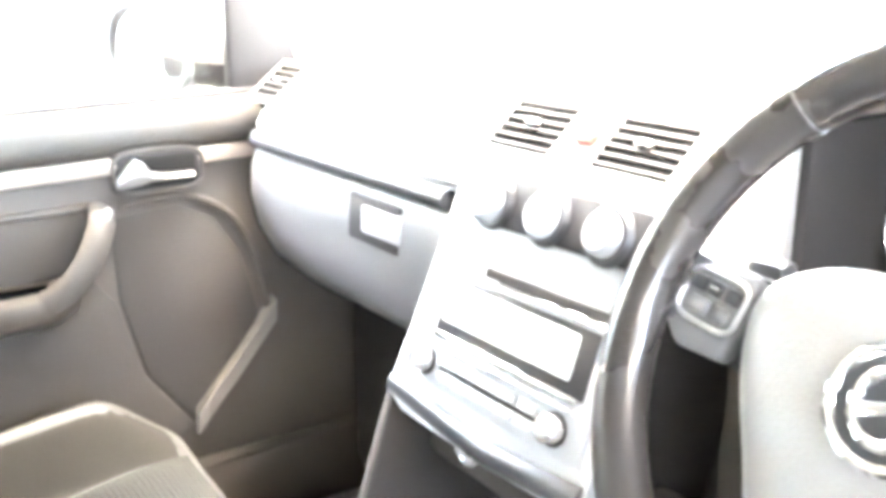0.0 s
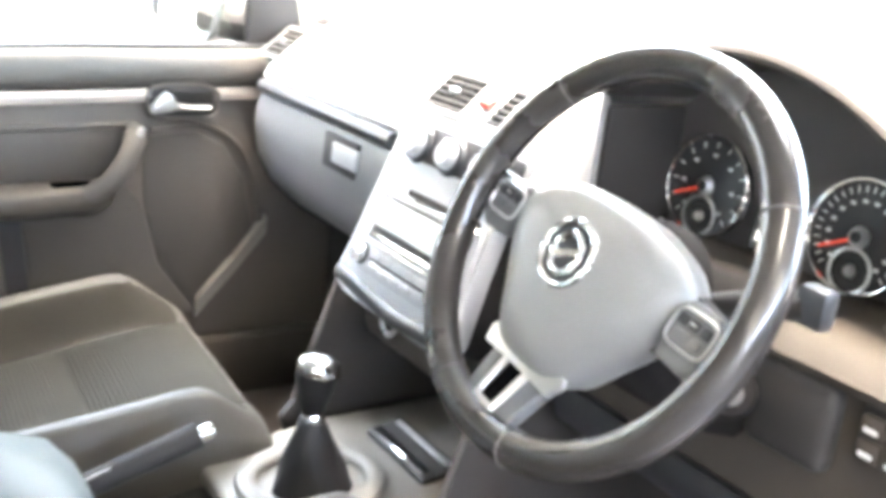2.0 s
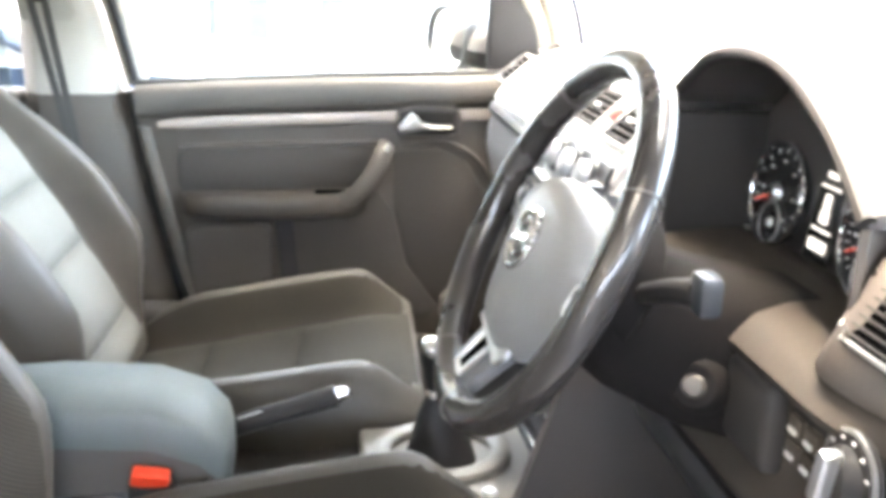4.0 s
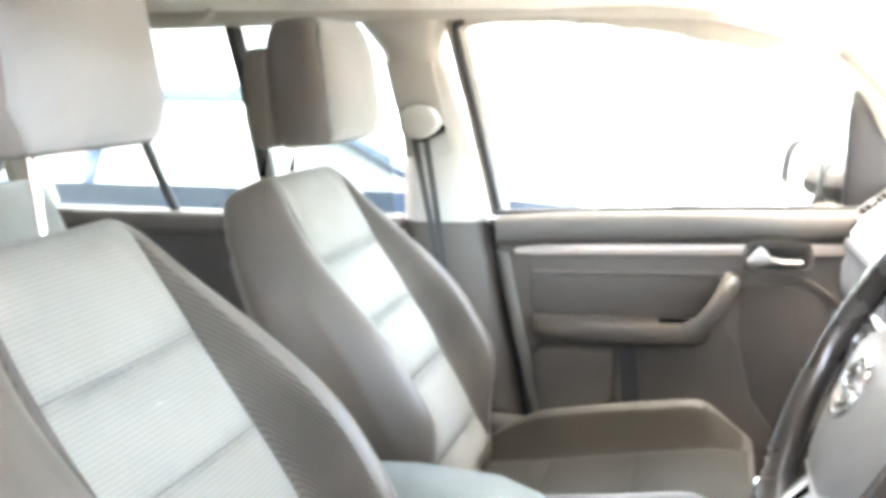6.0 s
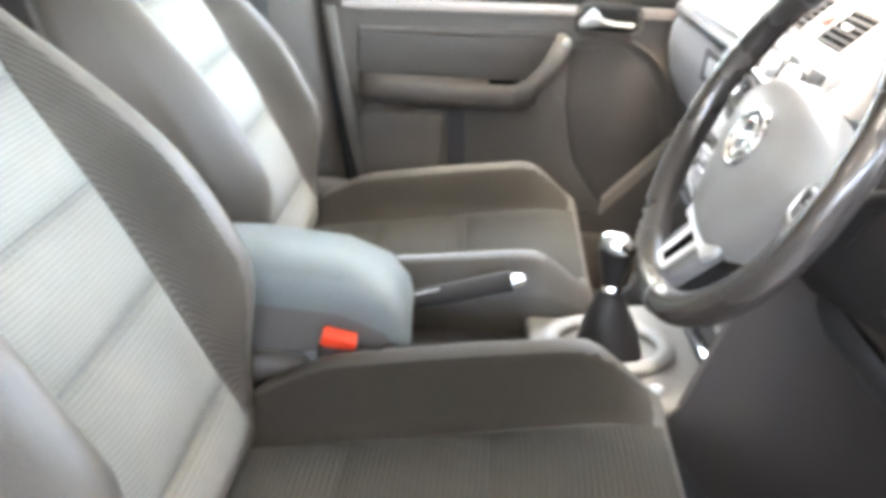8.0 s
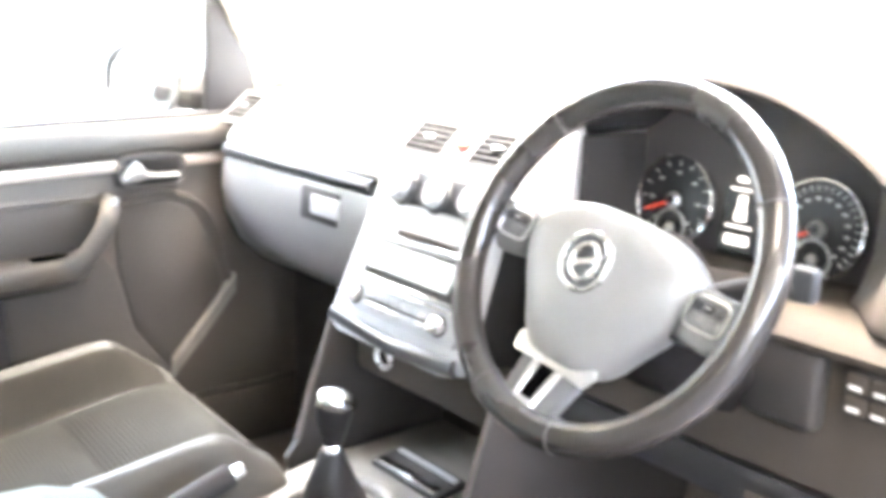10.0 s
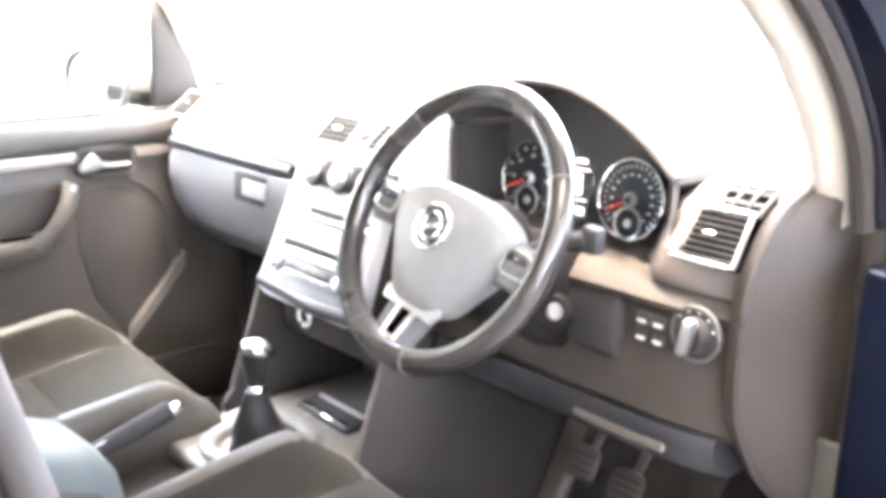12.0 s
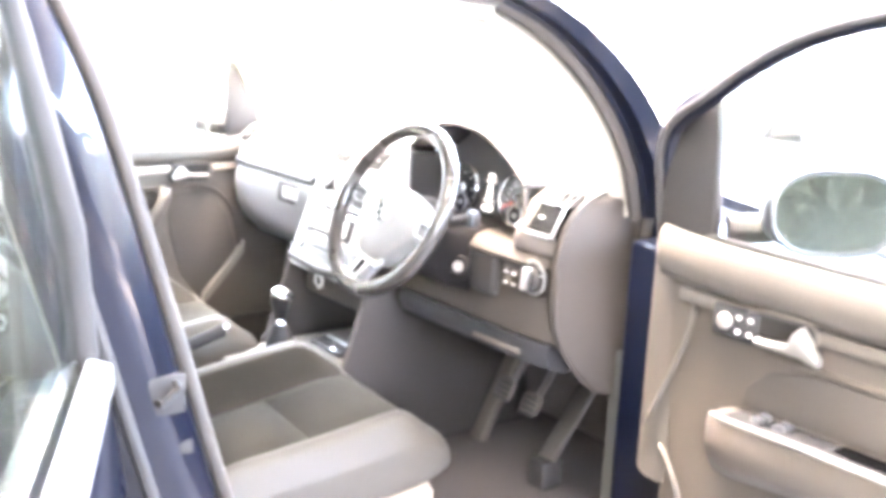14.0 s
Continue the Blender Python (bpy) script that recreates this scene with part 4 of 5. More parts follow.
HUBLINE = [(0.018, 0.066), (0.050, 0.063), (0.084, 0.052), (0.106, 0.032), (0.107, 0.006), (0.092, -0.026), (0.070, -0.058), (0.054, -0.082), (0.036, -0.097), (0.015, -0.101)]


def hub_ring(k, z):
    pts = smooth_line([(x, y, 0) for x, y in sym(HUBLINE)], 3)
    return [HW @ Vector((p.x * k, (p.y + 0.01) * k - 0.01, z)) for p in pts]


part("airbag_cover", loft([hub_ring(0.95, -0.030), hub_ring(1.0, -0.012), hub_ring(0.99, 0.004), hub_ring(0.94, 0.016), hub_ring(0.82, 0.026), hub_ring(0.6, 0.032), hub_ring(0.3, 0.034)]), HUB, sw, "grey moulded airbag cover", sharp=60)
part("hub_back", cyl(0.075, 0.06, 0.05, 28, 0.004, HW @ pose(0, 0, -0.075)), SHROUD, sw)
em = part("emblem", cyl(0.030, 0.030, 0.004, 36, 0.0012, HW @ pose(0, 0.004, 0.0325)), STRIP, sw, "round chrome badge")
part("ring", tube([HW @ Vector((0.0285 * math.cos(a * math.pi / 18), 0.004 + 0.0285 * math.sin(a * math.pi / 18), 0.0365)) for a in range(36)], 0.0032, 8, loop=True), CHROME, em)
part("inner_ring", tube([HW @ Vector((0.016 * math.cos(a * math.pi / 14), 0.004 + 0.018 * math.sin(a * math.pi / 14), 0.0368)) for a in range(28)], 0.0034, 8, loop=True), CHROME, em)
part("bar", rbox(0.030, 0.006, 0.004, 0.001, 1, HW @ pose(0, 0.004, 0.0372, 0, 0, 24)), CHROME, em)
for s in (-1, 1):
    sp = part("spoke", loft([[HW @ Vector((s * x, y + h, z + 0.026 * step(0.10, 0.17, x))) for h, z in ((-0.026 * k, -0.022), (-0.024 * k, -0.008), (0.024 * k, -0.008), (0.026 * k, -0.022))] for x, y, k in ((0.080, 0.006, 1.3), (0.115, 0.006, 1.1), (0.145, 0.008, 0.9), (0.170, 0.012, 0.72))]), STRIP, sw, "dark grey side spoke", sharp=55)
    pd = part("button_pad", prism([(s * x, y) for x, y in ((-0.020, -0.027), (0.014, -0.030), (0.028, -0.018), (0.031, 0.006), (0.022, 0.024), (-0.018, 0.026), (-0.024, 0.004))], 0.018, 0.005, 3, HW @ pose(s * 0.130, 0.006, -0.006)), PADGREY, sw, "grey button pad with bright edging")
    part("silver_edge", tube([HW @ Vector((s * (0.131 + 0.0215 * cx), 0.009 + 0.0155 * cy, 0.0125)) for cx, cy in [(math.copysign(abs(math.cos(a * math.pi / 14)) ** 0.45, math.cos(a * math.pi / 14)), math.copysign(abs(math.sin(a * math.pi / 14)) ** 0.45, math.sin(a * math.pi / 14))) for a in range(28)]], 0.0016, 6, loop=True, up=HW.to_3x3() @ Vector((0, 0, 1))), SILVER, pd)
    for i, j, w in ((-1, 0.45, 0.010), (0, 0.45, 0.010), (1, 0.45, 0.010), (-0.55, -0.45, 0.015), (0.75, -0.45, 0.011)):
        part("button", rbox(w, 0.0095, 0.005, 0.002, 2, HW @ pose(s * 0.131 + i * 0.0125, 0.009 + j * 0.0135, 0.0125)), STRIP if j > 0 else PADGREY, pd)
    part("mark", rbox(0.006, 0.0012, 0.001, 0, 1, HW @ pose(s * 0.131, 0.0155, 0.0155)), INK, pd)
LOWER = HW @ Matrix.Translation((0, -0.08, -0.012)) @ pose(0, 0, 0, -16) @ Matrix.Translation((0, 0.08, 0))
low = part("lower_spoke", prism([(-0.044, -0.088), (0.044, -0.088), (0.039, -0.114), (0.034, -0.150), (0.037, -0.172), (-0.037, -0.172), (-0.034, -0.150), (-0.039, -0.114)], 0.016, 0.004, 2, LOWER), PADGREY, sw, "grey lower spoke")
part("silver_insert", prism([(-0.056, -0.096), (-0.052, -0.089), (0.052, -0.089), (0.056, -0.096), (0.049, -0.111), (0.022, -0.110), (-0.022, -0.110), (-0.049, -0.111)], 0.007, 0.002, 2, LOWER @ pose(0, 0, 0.0145)), SILVER, low, "satin silver cross bar")
for q in (-1, 1):
    part("silver_insert", prism([(q * 0.020, -0.108), (q * 0.011, -0.108), (q * 0.009, -0.148), (q * 0.015, -0.154)], 0.006, 0.0015, 1, LOWER @ pose(0, 0, 0.0142)), SILVER, low, "satin silver slot edge")
part("silver_insert", prism([(-0.015, -0.147), (0.015, -0.147), (0.012, -0.156), (-0.012, -0.156)], 0.006, 0.0015, 1, LOWER @ pose(0, 0, 0.0140)), SILVER, low, "satin silver slot end")
part("slot", rbox(0.020, 0.040, 0.004, 0.002, 1, LOWER @ pose(0, -0.128, 0.0162)), VOID, low)

col = thing("steering_column", "dark steering column shroud with ignition lock and stalks", "steering column", (0.385, 0.2, 0.95))
part("shroud", loft([[(0.385 + sx * w, y + sz * 0.02, z + sz * h) for sx, sz in ((-1, -0.6), (-0.7, -1), (0.7, -1), (1, -0.6), (1, 0.5), (0.6, 1), (-0.6, 1), (-1, 0.5))] for y, z, w, h in ((0.060, 0.985, 0.050, 0.046), (0.10, 0.965, 0.058, 0.060), (0.17, 0.935, 0.062, 0.070), (0.30, 0.90, 0.068, 0.075))]), SHROUD, col, sharp=55)
LK = axes((0.415, 0.186, 0.900), Vector((0.6, 0.8, 0)), Vector((-0.20, 0.15, 0.968)), Vector((0.774, -0.581, 0.25)))
lock = part("ignition_lock", cyl(0.034, 0.026, 0.05, 24, 0.006, LK), SHROUD, col, "round ignition lock")
part("key_ring", cyl(0.012, 0.011, 0.006, 20, 0.002, LK @ pose(0, 0, 0.047)), METAL, lock, "bright lock barrel")
for s in (-1, 1):
    st = part("stalk", tube(smooth_line([(0.385 + s * 0.05, 0.105, 0.995), (0.385 + s * 0.10, 0.115, 1.015), (0.385 + s * 0.15, 0.12, 1.030)], 4), lambda t: 0.009 + 0.004 * t, 10, wide=1.0), DARK, col, "black column stalk")
    part("tip", rbox(0.028, 0.020, 0.034, 0.006, 2, pose(0.385 + s * 0.156, 0.12, 1.032)), STRIP, st, "grey stalk end")
part("knee_cover", rbox(0.088, 0.03, 0.085, 0.012, 4, pose(0.488, 0.204, 0.903)), DARK, dash, "dark recessed knee cover")


# ---- seats ----
def squircle(w, t, n, dx=0.0):
    out = []
    for k in range(n):
        c, s = math.cos(2 * math.pi * k / n), math.sin(2 * math.pi * k / n)
        out.append((w * math.copysign(abs(c) ** 0.55, c), t * math.copysign(abs(s) ** 0.55, s)))
    return out


def pad_z(x, w, t, b, edge=0.58):
    """The height of a pad's face across it."""
    r = min(1.0, abs(x) / w)
    return t * max(0.0, 1 - r ** 3.636) ** 0.275 + b * (step(edge, 0.84, r) - 0.45 * step(0.88, 1.0, r))


def pad_face(length, width, thick, bolster, cap=0.05, edge=0.58):
    """The face of a pad as a height over x and the way along it."""
    def f(x, d):
        k = math.sqrt(max(0.0, 1 - (1 - min(1, max(0, min(d, length - d)) / cap)) ** 2)) * 0.75 + 0.25
        g = d / length
        return pad_z(x, width(g) * (0.86 + 0.14 * k), thick(g) * (0.45 + 0.55 * k), bolster(g) * k, edge)
    return f


def pad(length, width, thick, bolster, steps, m, cap=0.05, edge=0.58, back=None):
    """An upholstered pad along y: width and thick by 0..1, side bolsters on its z side."""
    rings = []
    for i in range(steps + 1):
        v = i / steps
        d = length * (0.5 - 0.5 * math.cos(math.pi * v))
        e = min(d, length - d)
        k = math.sqrt(max(0.0, 1 - (1 - min(1, e / cap)) ** 2)) * 0.75 + 0.25
        f = d / length
        w, t, b = width(f) * (0.86 + 0.14 * k), thick(f) * (0.45 + 0.55 * k), bolster(f) * k
        tb = t if back is None else back * (0.45 + 0.55 * k)
        rings.append([(x, d, pad_z(x, w, t, b, edge) if z > 0 else z * tb / t) for x, z in squircle(w, t, 64)])
    return loft(rings, m=m)


def panel(width, y0, y1, z, m, puff=0.015, pucker=0.0):
    """A stitched, domed cover panel lying on a pad whose face is z(x, y), gathered in small puckers along its seams."""
    def f(u, v):
        s, y = 2 * u - 1, lerp(y0, y1, 0.5 - 0.5 * math.cos(math.pi * v))
        x = s * width(y)
        e = min(y - y0, y1 - y)
        ripple = pucker * math.sin(2 * math.pi * x / 0.0058) * min(1, e / 0.003) * math.exp(-e / 0.011)
        return m @ Vector((x, y, z(x, y) + puff * (1 - abs(s) ** 6) * (1 - abs(2 * (y - y0) / (y1 - y0) - 1) ** 3.2) + ripple))
    return sheet(f, 220 if pucker else 16, 24, m.to_3x3() @ Vector((0, 0, -0.014)))


def cover(m, z, inner, outer, y0, y1, s):
    """A cloth cover lying on a pad's side bolster, from inner(y) to outer(y) across it, sunk into the pad round its edge."""
    def f(u, v):
        d = lerp(y0, y1, v)
        x = lerp(inner(d) + 0.001, outer(d), u)
        return m @ Vector((s * x, d, z(x, d) + 0.0040 * (1 - u ** 6) * (1 - abs(2 * v - 1) ** 10) - 0.0008))
    return sheet(f, 14, 30, m.to_3x3() @ Vector((0, 0, -0.012)))


def make_seat(label, m, cushion_y, back_y, back_z, recline, head_y, head_z):
    """A front seat about its own origin on the floor; recline in degrees from upright."""
    seat = thing("front_seat", label, "car seat", (0, 0, 0), group="front seats")
    # cushion: y forward, z up
    CM = pose(0, cushion_y, 0.478, 9)
    cw = lambda f: lerp(0.245, 0.275, step(0, 0.7, f))
    ct = lambda f: 0.046
    cb = lambda f: 0.086 * step(-0.1, 0.35, f) * (1 - 0.62 * step(0.85, 1.0, f))
    # cushion covers carry their shade in the colour
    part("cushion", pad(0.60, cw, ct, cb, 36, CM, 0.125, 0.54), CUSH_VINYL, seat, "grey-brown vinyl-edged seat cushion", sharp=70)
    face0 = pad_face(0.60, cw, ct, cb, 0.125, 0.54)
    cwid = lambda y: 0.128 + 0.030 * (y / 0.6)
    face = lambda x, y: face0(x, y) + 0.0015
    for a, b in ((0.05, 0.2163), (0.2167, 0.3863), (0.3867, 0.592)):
        part("cushion_panel", panel(cwid, a, b, face, CM), SEAT_CUSH, seat, "ribbed cloth cushion panel, darkened for shade", sharp=60)
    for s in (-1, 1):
        part("bolster_cover", cover(CM, face0, cwid, lambda d: cw(d / 0.6) * 0.78, 0.03, 0.597, s), CUSH_EDGE, seat, "brown cloth cushion bolster, darkened for shade", sharp=60)
        part("side_shell", loft([[(s * 0.262, y, za), (s * 0.285, y, za + 0.01), (s * 0.285, y, zb - 0.01), (s * 0.262, y, zb)] for y, za, zb in ((-0.06, 0.40, 0.50), (0.10, 0.40, 0.51), (0.35, 0.42, 0.53), (0.52, 0.45, 0.54))]), SEAT_TRIM, seat, "pale plastic seat side cover", sharp=50)
        part("rail", span((s * 0.20 - 0.02, -0.02, 0.330), (s * 0.20 + 0.02, 0.46, 0.42), 0.008), DARK, seat, "dark seat rail")
    part("base_frame", span((-0.24, -0.02, 0.40), (0.24, 0.50, 0.47), 0.02), SEAT_BASE, seat)
    # backrest: y up along it, z towards the front
    sr, cr = math.sin(radians(recline)), math.cos(radians(recline))
    BM = axes((0, back_y, back_z), (1, 0, 0), Vector((0, -sr, cr)), Vector((0, cr, sr)))
    L = 0.689
    bw = lambda f: 0.2075 + 0.067 * math.sin(math.pi * min(1, f * 0.9 + 0.12)) - 0.030 * step(0.70, 1.0, f)
    bt = lambda f: 0.062 - 0.020 * step(0.35, 1, f)
    bb = lambda f: 0.0855 * step(0.04, 0.30, f) * (1 - 0.74 * step(0.42, 0.93, f))
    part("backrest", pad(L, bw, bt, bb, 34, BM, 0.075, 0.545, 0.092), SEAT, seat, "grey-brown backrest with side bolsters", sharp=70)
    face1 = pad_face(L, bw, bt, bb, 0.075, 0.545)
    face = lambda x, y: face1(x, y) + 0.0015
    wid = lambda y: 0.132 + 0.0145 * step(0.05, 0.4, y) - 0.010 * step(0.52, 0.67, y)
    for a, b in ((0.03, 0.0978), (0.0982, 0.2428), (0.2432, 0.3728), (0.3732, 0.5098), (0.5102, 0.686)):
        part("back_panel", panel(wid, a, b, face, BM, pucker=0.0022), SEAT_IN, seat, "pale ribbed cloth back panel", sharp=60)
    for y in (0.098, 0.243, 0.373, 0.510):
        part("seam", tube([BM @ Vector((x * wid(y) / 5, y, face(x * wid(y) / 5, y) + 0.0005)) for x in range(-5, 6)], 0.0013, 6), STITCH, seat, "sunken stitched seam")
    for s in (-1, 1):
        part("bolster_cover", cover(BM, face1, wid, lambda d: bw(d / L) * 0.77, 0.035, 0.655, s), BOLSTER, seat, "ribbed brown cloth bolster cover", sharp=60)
    part("back_shell", sheet(lambda u, v: BM @ Vector(((2 * u - 1) * bw(0.05 + 0.85 * v) * 0.80, 0.03 + 0.56 * v, -0.094)), 8, 10, BM.to_3x3() @ Vector((0, 0, 0.01))), SEAT_BASE, seat, "plain back cover")
    # headrest
    HM = axes((0, head_y, head_z), (1, 0, 0), Vector((0, -0.10, 0.995)), Vector((0, 0.995, 0.10)))
    hw, ht = (lambda f: 0.150 - 0.014 * f), (lambda f: 0.072 - 0.012 * f)
    hr = part("headrest", pad(0.22, hw, ht, lambda f: 0.0, 24, HM, 0.075, back=0.070), HEADSIDE, seat, "rounded headrest with brown sides", sharp=80)
    hface = pad_face(0.22, hw, ht, lambda f: 0.0, 0.075)
    part("front_cover", sheet(lambda u, v: HM @ Vector(((2 * u - 1) * hw(v) * lerp(0.76, 0.90, min(1, 5 * v, 5 * (1 - v))), lerp(0.004, 0.218, v), hface((2 * u - 1) * hw(v) * lerp(0.76, 0.90, min(1, 5 * v, 5 * (1 - v))), lerp(0.004, 0.218, v)) + 0.003)), 30, 24, HM.to_3x3() @ Vector((0, 0, -0.008))), HEADCLOTH, hr, "pale cloth front", sharp=70)
    part("rear_half", pad(0.175, lambda f: 0.138 - 0.01 * f, lambda f: 0.042, lambda f: 0.0, 18, HM @ pose(0, 0.004, -0.072), 0.05), HEADSIDE, hr, "stepped rear half of the headrest", sharp=70)
    part("headrest_seam", tube([HM @ Vector((q * 0.147, y, -0.052)) for q, y in ((-1, 0.02), (-1.0, 0.08), (-0.96, 0.15), (-0.7, 0.19), (0.7, 0.19), (0.96, 0.15), (1.0, 0.08), (1, 0.02))], 0.002, 6), SEAT, seat)
    for s in (-1, 1):
        post = part("headrest_post", tube([BM @ Vector((s * 0.065, 0.64, -0.005)), BM @ Vector((s * 0.065, 0.70, -0.004)), HM @ Vector((s * 0.065, 0.03, -0.092))], 0.006, 10), CHROME, seat, "steel headrest post")
        part("collar", cyl(0.012, 0.010, 0.016, 14, 0.002, BM @ pose(s * 0.065, 0.672, -0.005, -90)), DARK, post)
    for s in (-1, 1):
        part("recliner_cover", rbox(0.035, 0.14, 0.13, 0.02, 3, pose(s * 0.272, back_y + 0.01, 0.53)), SEAT_BASE, seat, "plastic recliner cover")
    seat.matrix_basis = m
    return seat


make_seat("grey-brown cloth passenger seat beside the far door", pose(-0.430, -0.530, 0.0, 0, 0, -3.2), -0.045, 0.001, 0.522, 29.6, -0.236, 1.190)
make_seat("grey-brown cloth driver's seat behind the steering wheel", pose(0.364, -0.552, 0.025, 0, 0, -3.6), -0.013, 0.040, 0.514, 32.0, -0.250, 1.208)

rear = thing("rear_seat", "grey-brown cloth rear seat bench with headrests", "car seat", (CX, -1.5, 0.36))
for x in (-0.46, CX, 0.39):
    part("seat_cushion", pad(0.50, lambda f: 0.225, lambda f: 0.07, lambda f: 0.01, 16, pose(x, -1.40, 0.53, 5), 0.06), SEAT, rear, sharp=70)
    RM = axes((x, -1.38, 0.58), (1, 0, 0), Vector((0, -0.36, 0.93)).normalized(), Vector((0, 0.93, 0.36)).normalized())
    part("seat_back", pad(0.53, lambda f: 0.222 - 0.02 * f, lambda f: 0.065, lambda f: 0.015, 18, RM, 0.06), SEAT_IN, rear, "pale ribbed rear backrest", sharp=70)
    part("headrest", pad(0.12, lambda f: 0.12, lambda f: 0.045, lambda f: 0.0, 14, axes(RM @ Vector((0, 0.56, 0)), (1, 0, 0), (0, 0, 1), (0, 1, 0)), 0.05), SEAT, rear, "rounded rear headrest", sharp=70)
    part("seat_base", span((x - 0.21, -1.38, 0.36), (x + 0.21, -0.98, 0.48), 0.02), SEAT_BASE, rear)


# ---- doors ----
def make_door(nm, label, m, driver):
    """A front door in its own frame: x along it from the hinge edge, y out of its inner face, z up."""
    door = thing(nm, label, "car door", m @ Vector((0.45, -0.05, 0.45)), kind="structure")
    flat = m @ axes((0, 0, 0), (1, 0, 0), (0, 0, 1), (0, -1, 0))     # outline in x, z; depth away from the cabin

    def P(name, bm, mt, parent=None, lab="", sharp=38):
        return part(name, bm, mt, parent or door, lab, sharp)

    def B(a, b, bev=0.004, seg=2):
        return move(span(a, b, bev, seg), m)

    f0 = 0.12 if driver else 0.0
    hi = 0.022 if driver else 0.0          # the shoulder of the trim stands higher
    outline = [(0.02 + f0, 0.47), (0.80, 0.47), (0.855, 0.56), (0.905, 0.75), (0.94, 0.90), (0.955, 1.01), (0.10 + f0, 1.045), (0.02 + f0, 1.05), (f0, 1.0), (f0 + 0.012, 0.8), (f0 + 0.03, 0.66), (f0 + 0.02, 0.58)]
    body = P("inner_panel", prism(outline, 0.05, 0.010, 2, flat), DOOR, None, "brown-grey moulded door panel", 55)
    P("outer_skin", prism([(-0.03, 0.42), (0.85, 0.42), (0.93, 0.62), (0.985, 0.90), (0.99, 0.995), (-0.03, 1.02)], 0.075, 0.014, 3, flat @ pose(0, 0, 0.052)), PAINT, None, "navy painted door skin", 55)
    P("edge_seal", move(tube([(0.965, -0.045, 1.0), (0.925, -0.045, 0.78), (0.87, -0.045, 0.56), (0.82, -0.045, 0.455), (0.1, -0.045, 0.45)], 0.011, 8), m), RUBBER, None, "black door seal")
    P("upper_pad", move(loft([[(u, -0.03, zb + 0.062 + hi), (u, 0.012, zb + 0.066 + hi), (u, 0.026, zb + 0.052 + hi), (u, 0.026, zb + 0.020), (u, 0.012, zb), (u, -0.03, zb)] for u, zb in ((0.015 + f0 * 0.8, 0.992), (0.10 + f0 * 0.5, 0.985), (0.30, 0.977), (0.55, 0.972), (0.80, 0.962), (0.945, 0.952))]), m), DOOR_UP, None, "grey-beige upper door pad", 60)
    P("window_seal", move(tube([(0.20, 0.004, 1.050 + hi), (0.55, 0.004, 1.041 + hi), (0.945, 0.004, 1.021 + hi)], 0.007, 8), m), RUBBER)
    # one strip, two colours: the driver's is darkened to offset strong light
    P("trim_strip", move(loft([[(u, 0.0, z - h), (u, 0.014, z - h), (u, 0.018, z), (u, 0.014, z + h), (u, 0.0, z + h)] for u, z, h in ((0.16, 0.966, 0.011), (0.40, 0.960, 0.0105), (0.70, 0.951, 0.0105), (0.86, 0.944, 0.010), (0.905, 0.941, 0.005))]), m), DOOR_UP if driver else DOOR_LINE, None, "trim strip, darkened on the driver's door", 60)
    hd = P("release_handle", B((0.304, -0.004, 0.919), (0.434, 0.019, 0.979), 0.014, 3), DARK, None, "door release on a block darkened like a recess")
    # raised block, coloured as dark as a shaded hollow
    P("recess", B((0.314, 0.010, 0.929), (0.412, 0.0205, 0.971), 0.010, 3), HOLLOW, hd)
    P("recess_rim", move(tube([(0.369 + 0.0645 * math.copysign(abs(math.cos(a * math.pi / 20)) ** 0.5, math.cos(a * math.pi / 20)), 0.018, 0.949 + 0.0295 * math.copysign(abs(math.sin(a * math.pi / 20)) ** 0.5, math.sin(a * math.pi / 20))) for a in range(40)], 0.003, 8, loop=True, up=(0, 1, 0)), m), DOOR_UP, hd, "grey rim round the recess")
    P("lever", move(loft([[(u, 0.018, z - h), (u, 0.030, z - h), (u, 0.034, z), (u, 0.030, z + h), (u, 0.018, z + h)] for u, z, h in (((0.330, 0.929, 0.005), (0.36, 0.929, 0.006), (0.388, 0.931, 0.008), (0.397, 0.941, 0.018), (0.410, 0.948, 0.024), (0.424, 0.938, 0.018), (0.445, 0.922, 0.006)) if driver else ((0.322, 0.940, 0.004), (0.36, 0.940, 0.004), (0.384, 0.942, 0.006), (0.394, 0.947, 0.014), (0.405, 0.950, 0.019), (0.416, 0.944, 0.014), (0.430, 0.936, 0.006)))]), m), LEVER, hd, "satin silver release lever", 60)
    P("cloth_insert", prism([(0.300, 0.805), (0.86, 0.800), (0.872, 0.82), (0.872, 0.875), (0.86, 0.890), (0.42, 0.893), (0.345, 0.875), (0.305, 0.838)] if driver else [(0.470, 0.812), (0.86, 0.800), (0.872, 0.82), (0.872, 0.875), (0.86, 0.89), (0.485, 0.900), (0.462, 0.885)], 0.006, 0.003, 2, flat @ pose(0, 0, -0.004)), DOOR_CLOTH, None, "dark cloth door insert", 55)
    P("insert_lip", move(tube([(0.335 if driver else 0.465, 0.002, 0.905), (0.68, 0.002, 0.900), (0.868, 0.002, 0.893)], 0.006, 8), m), DOOR)
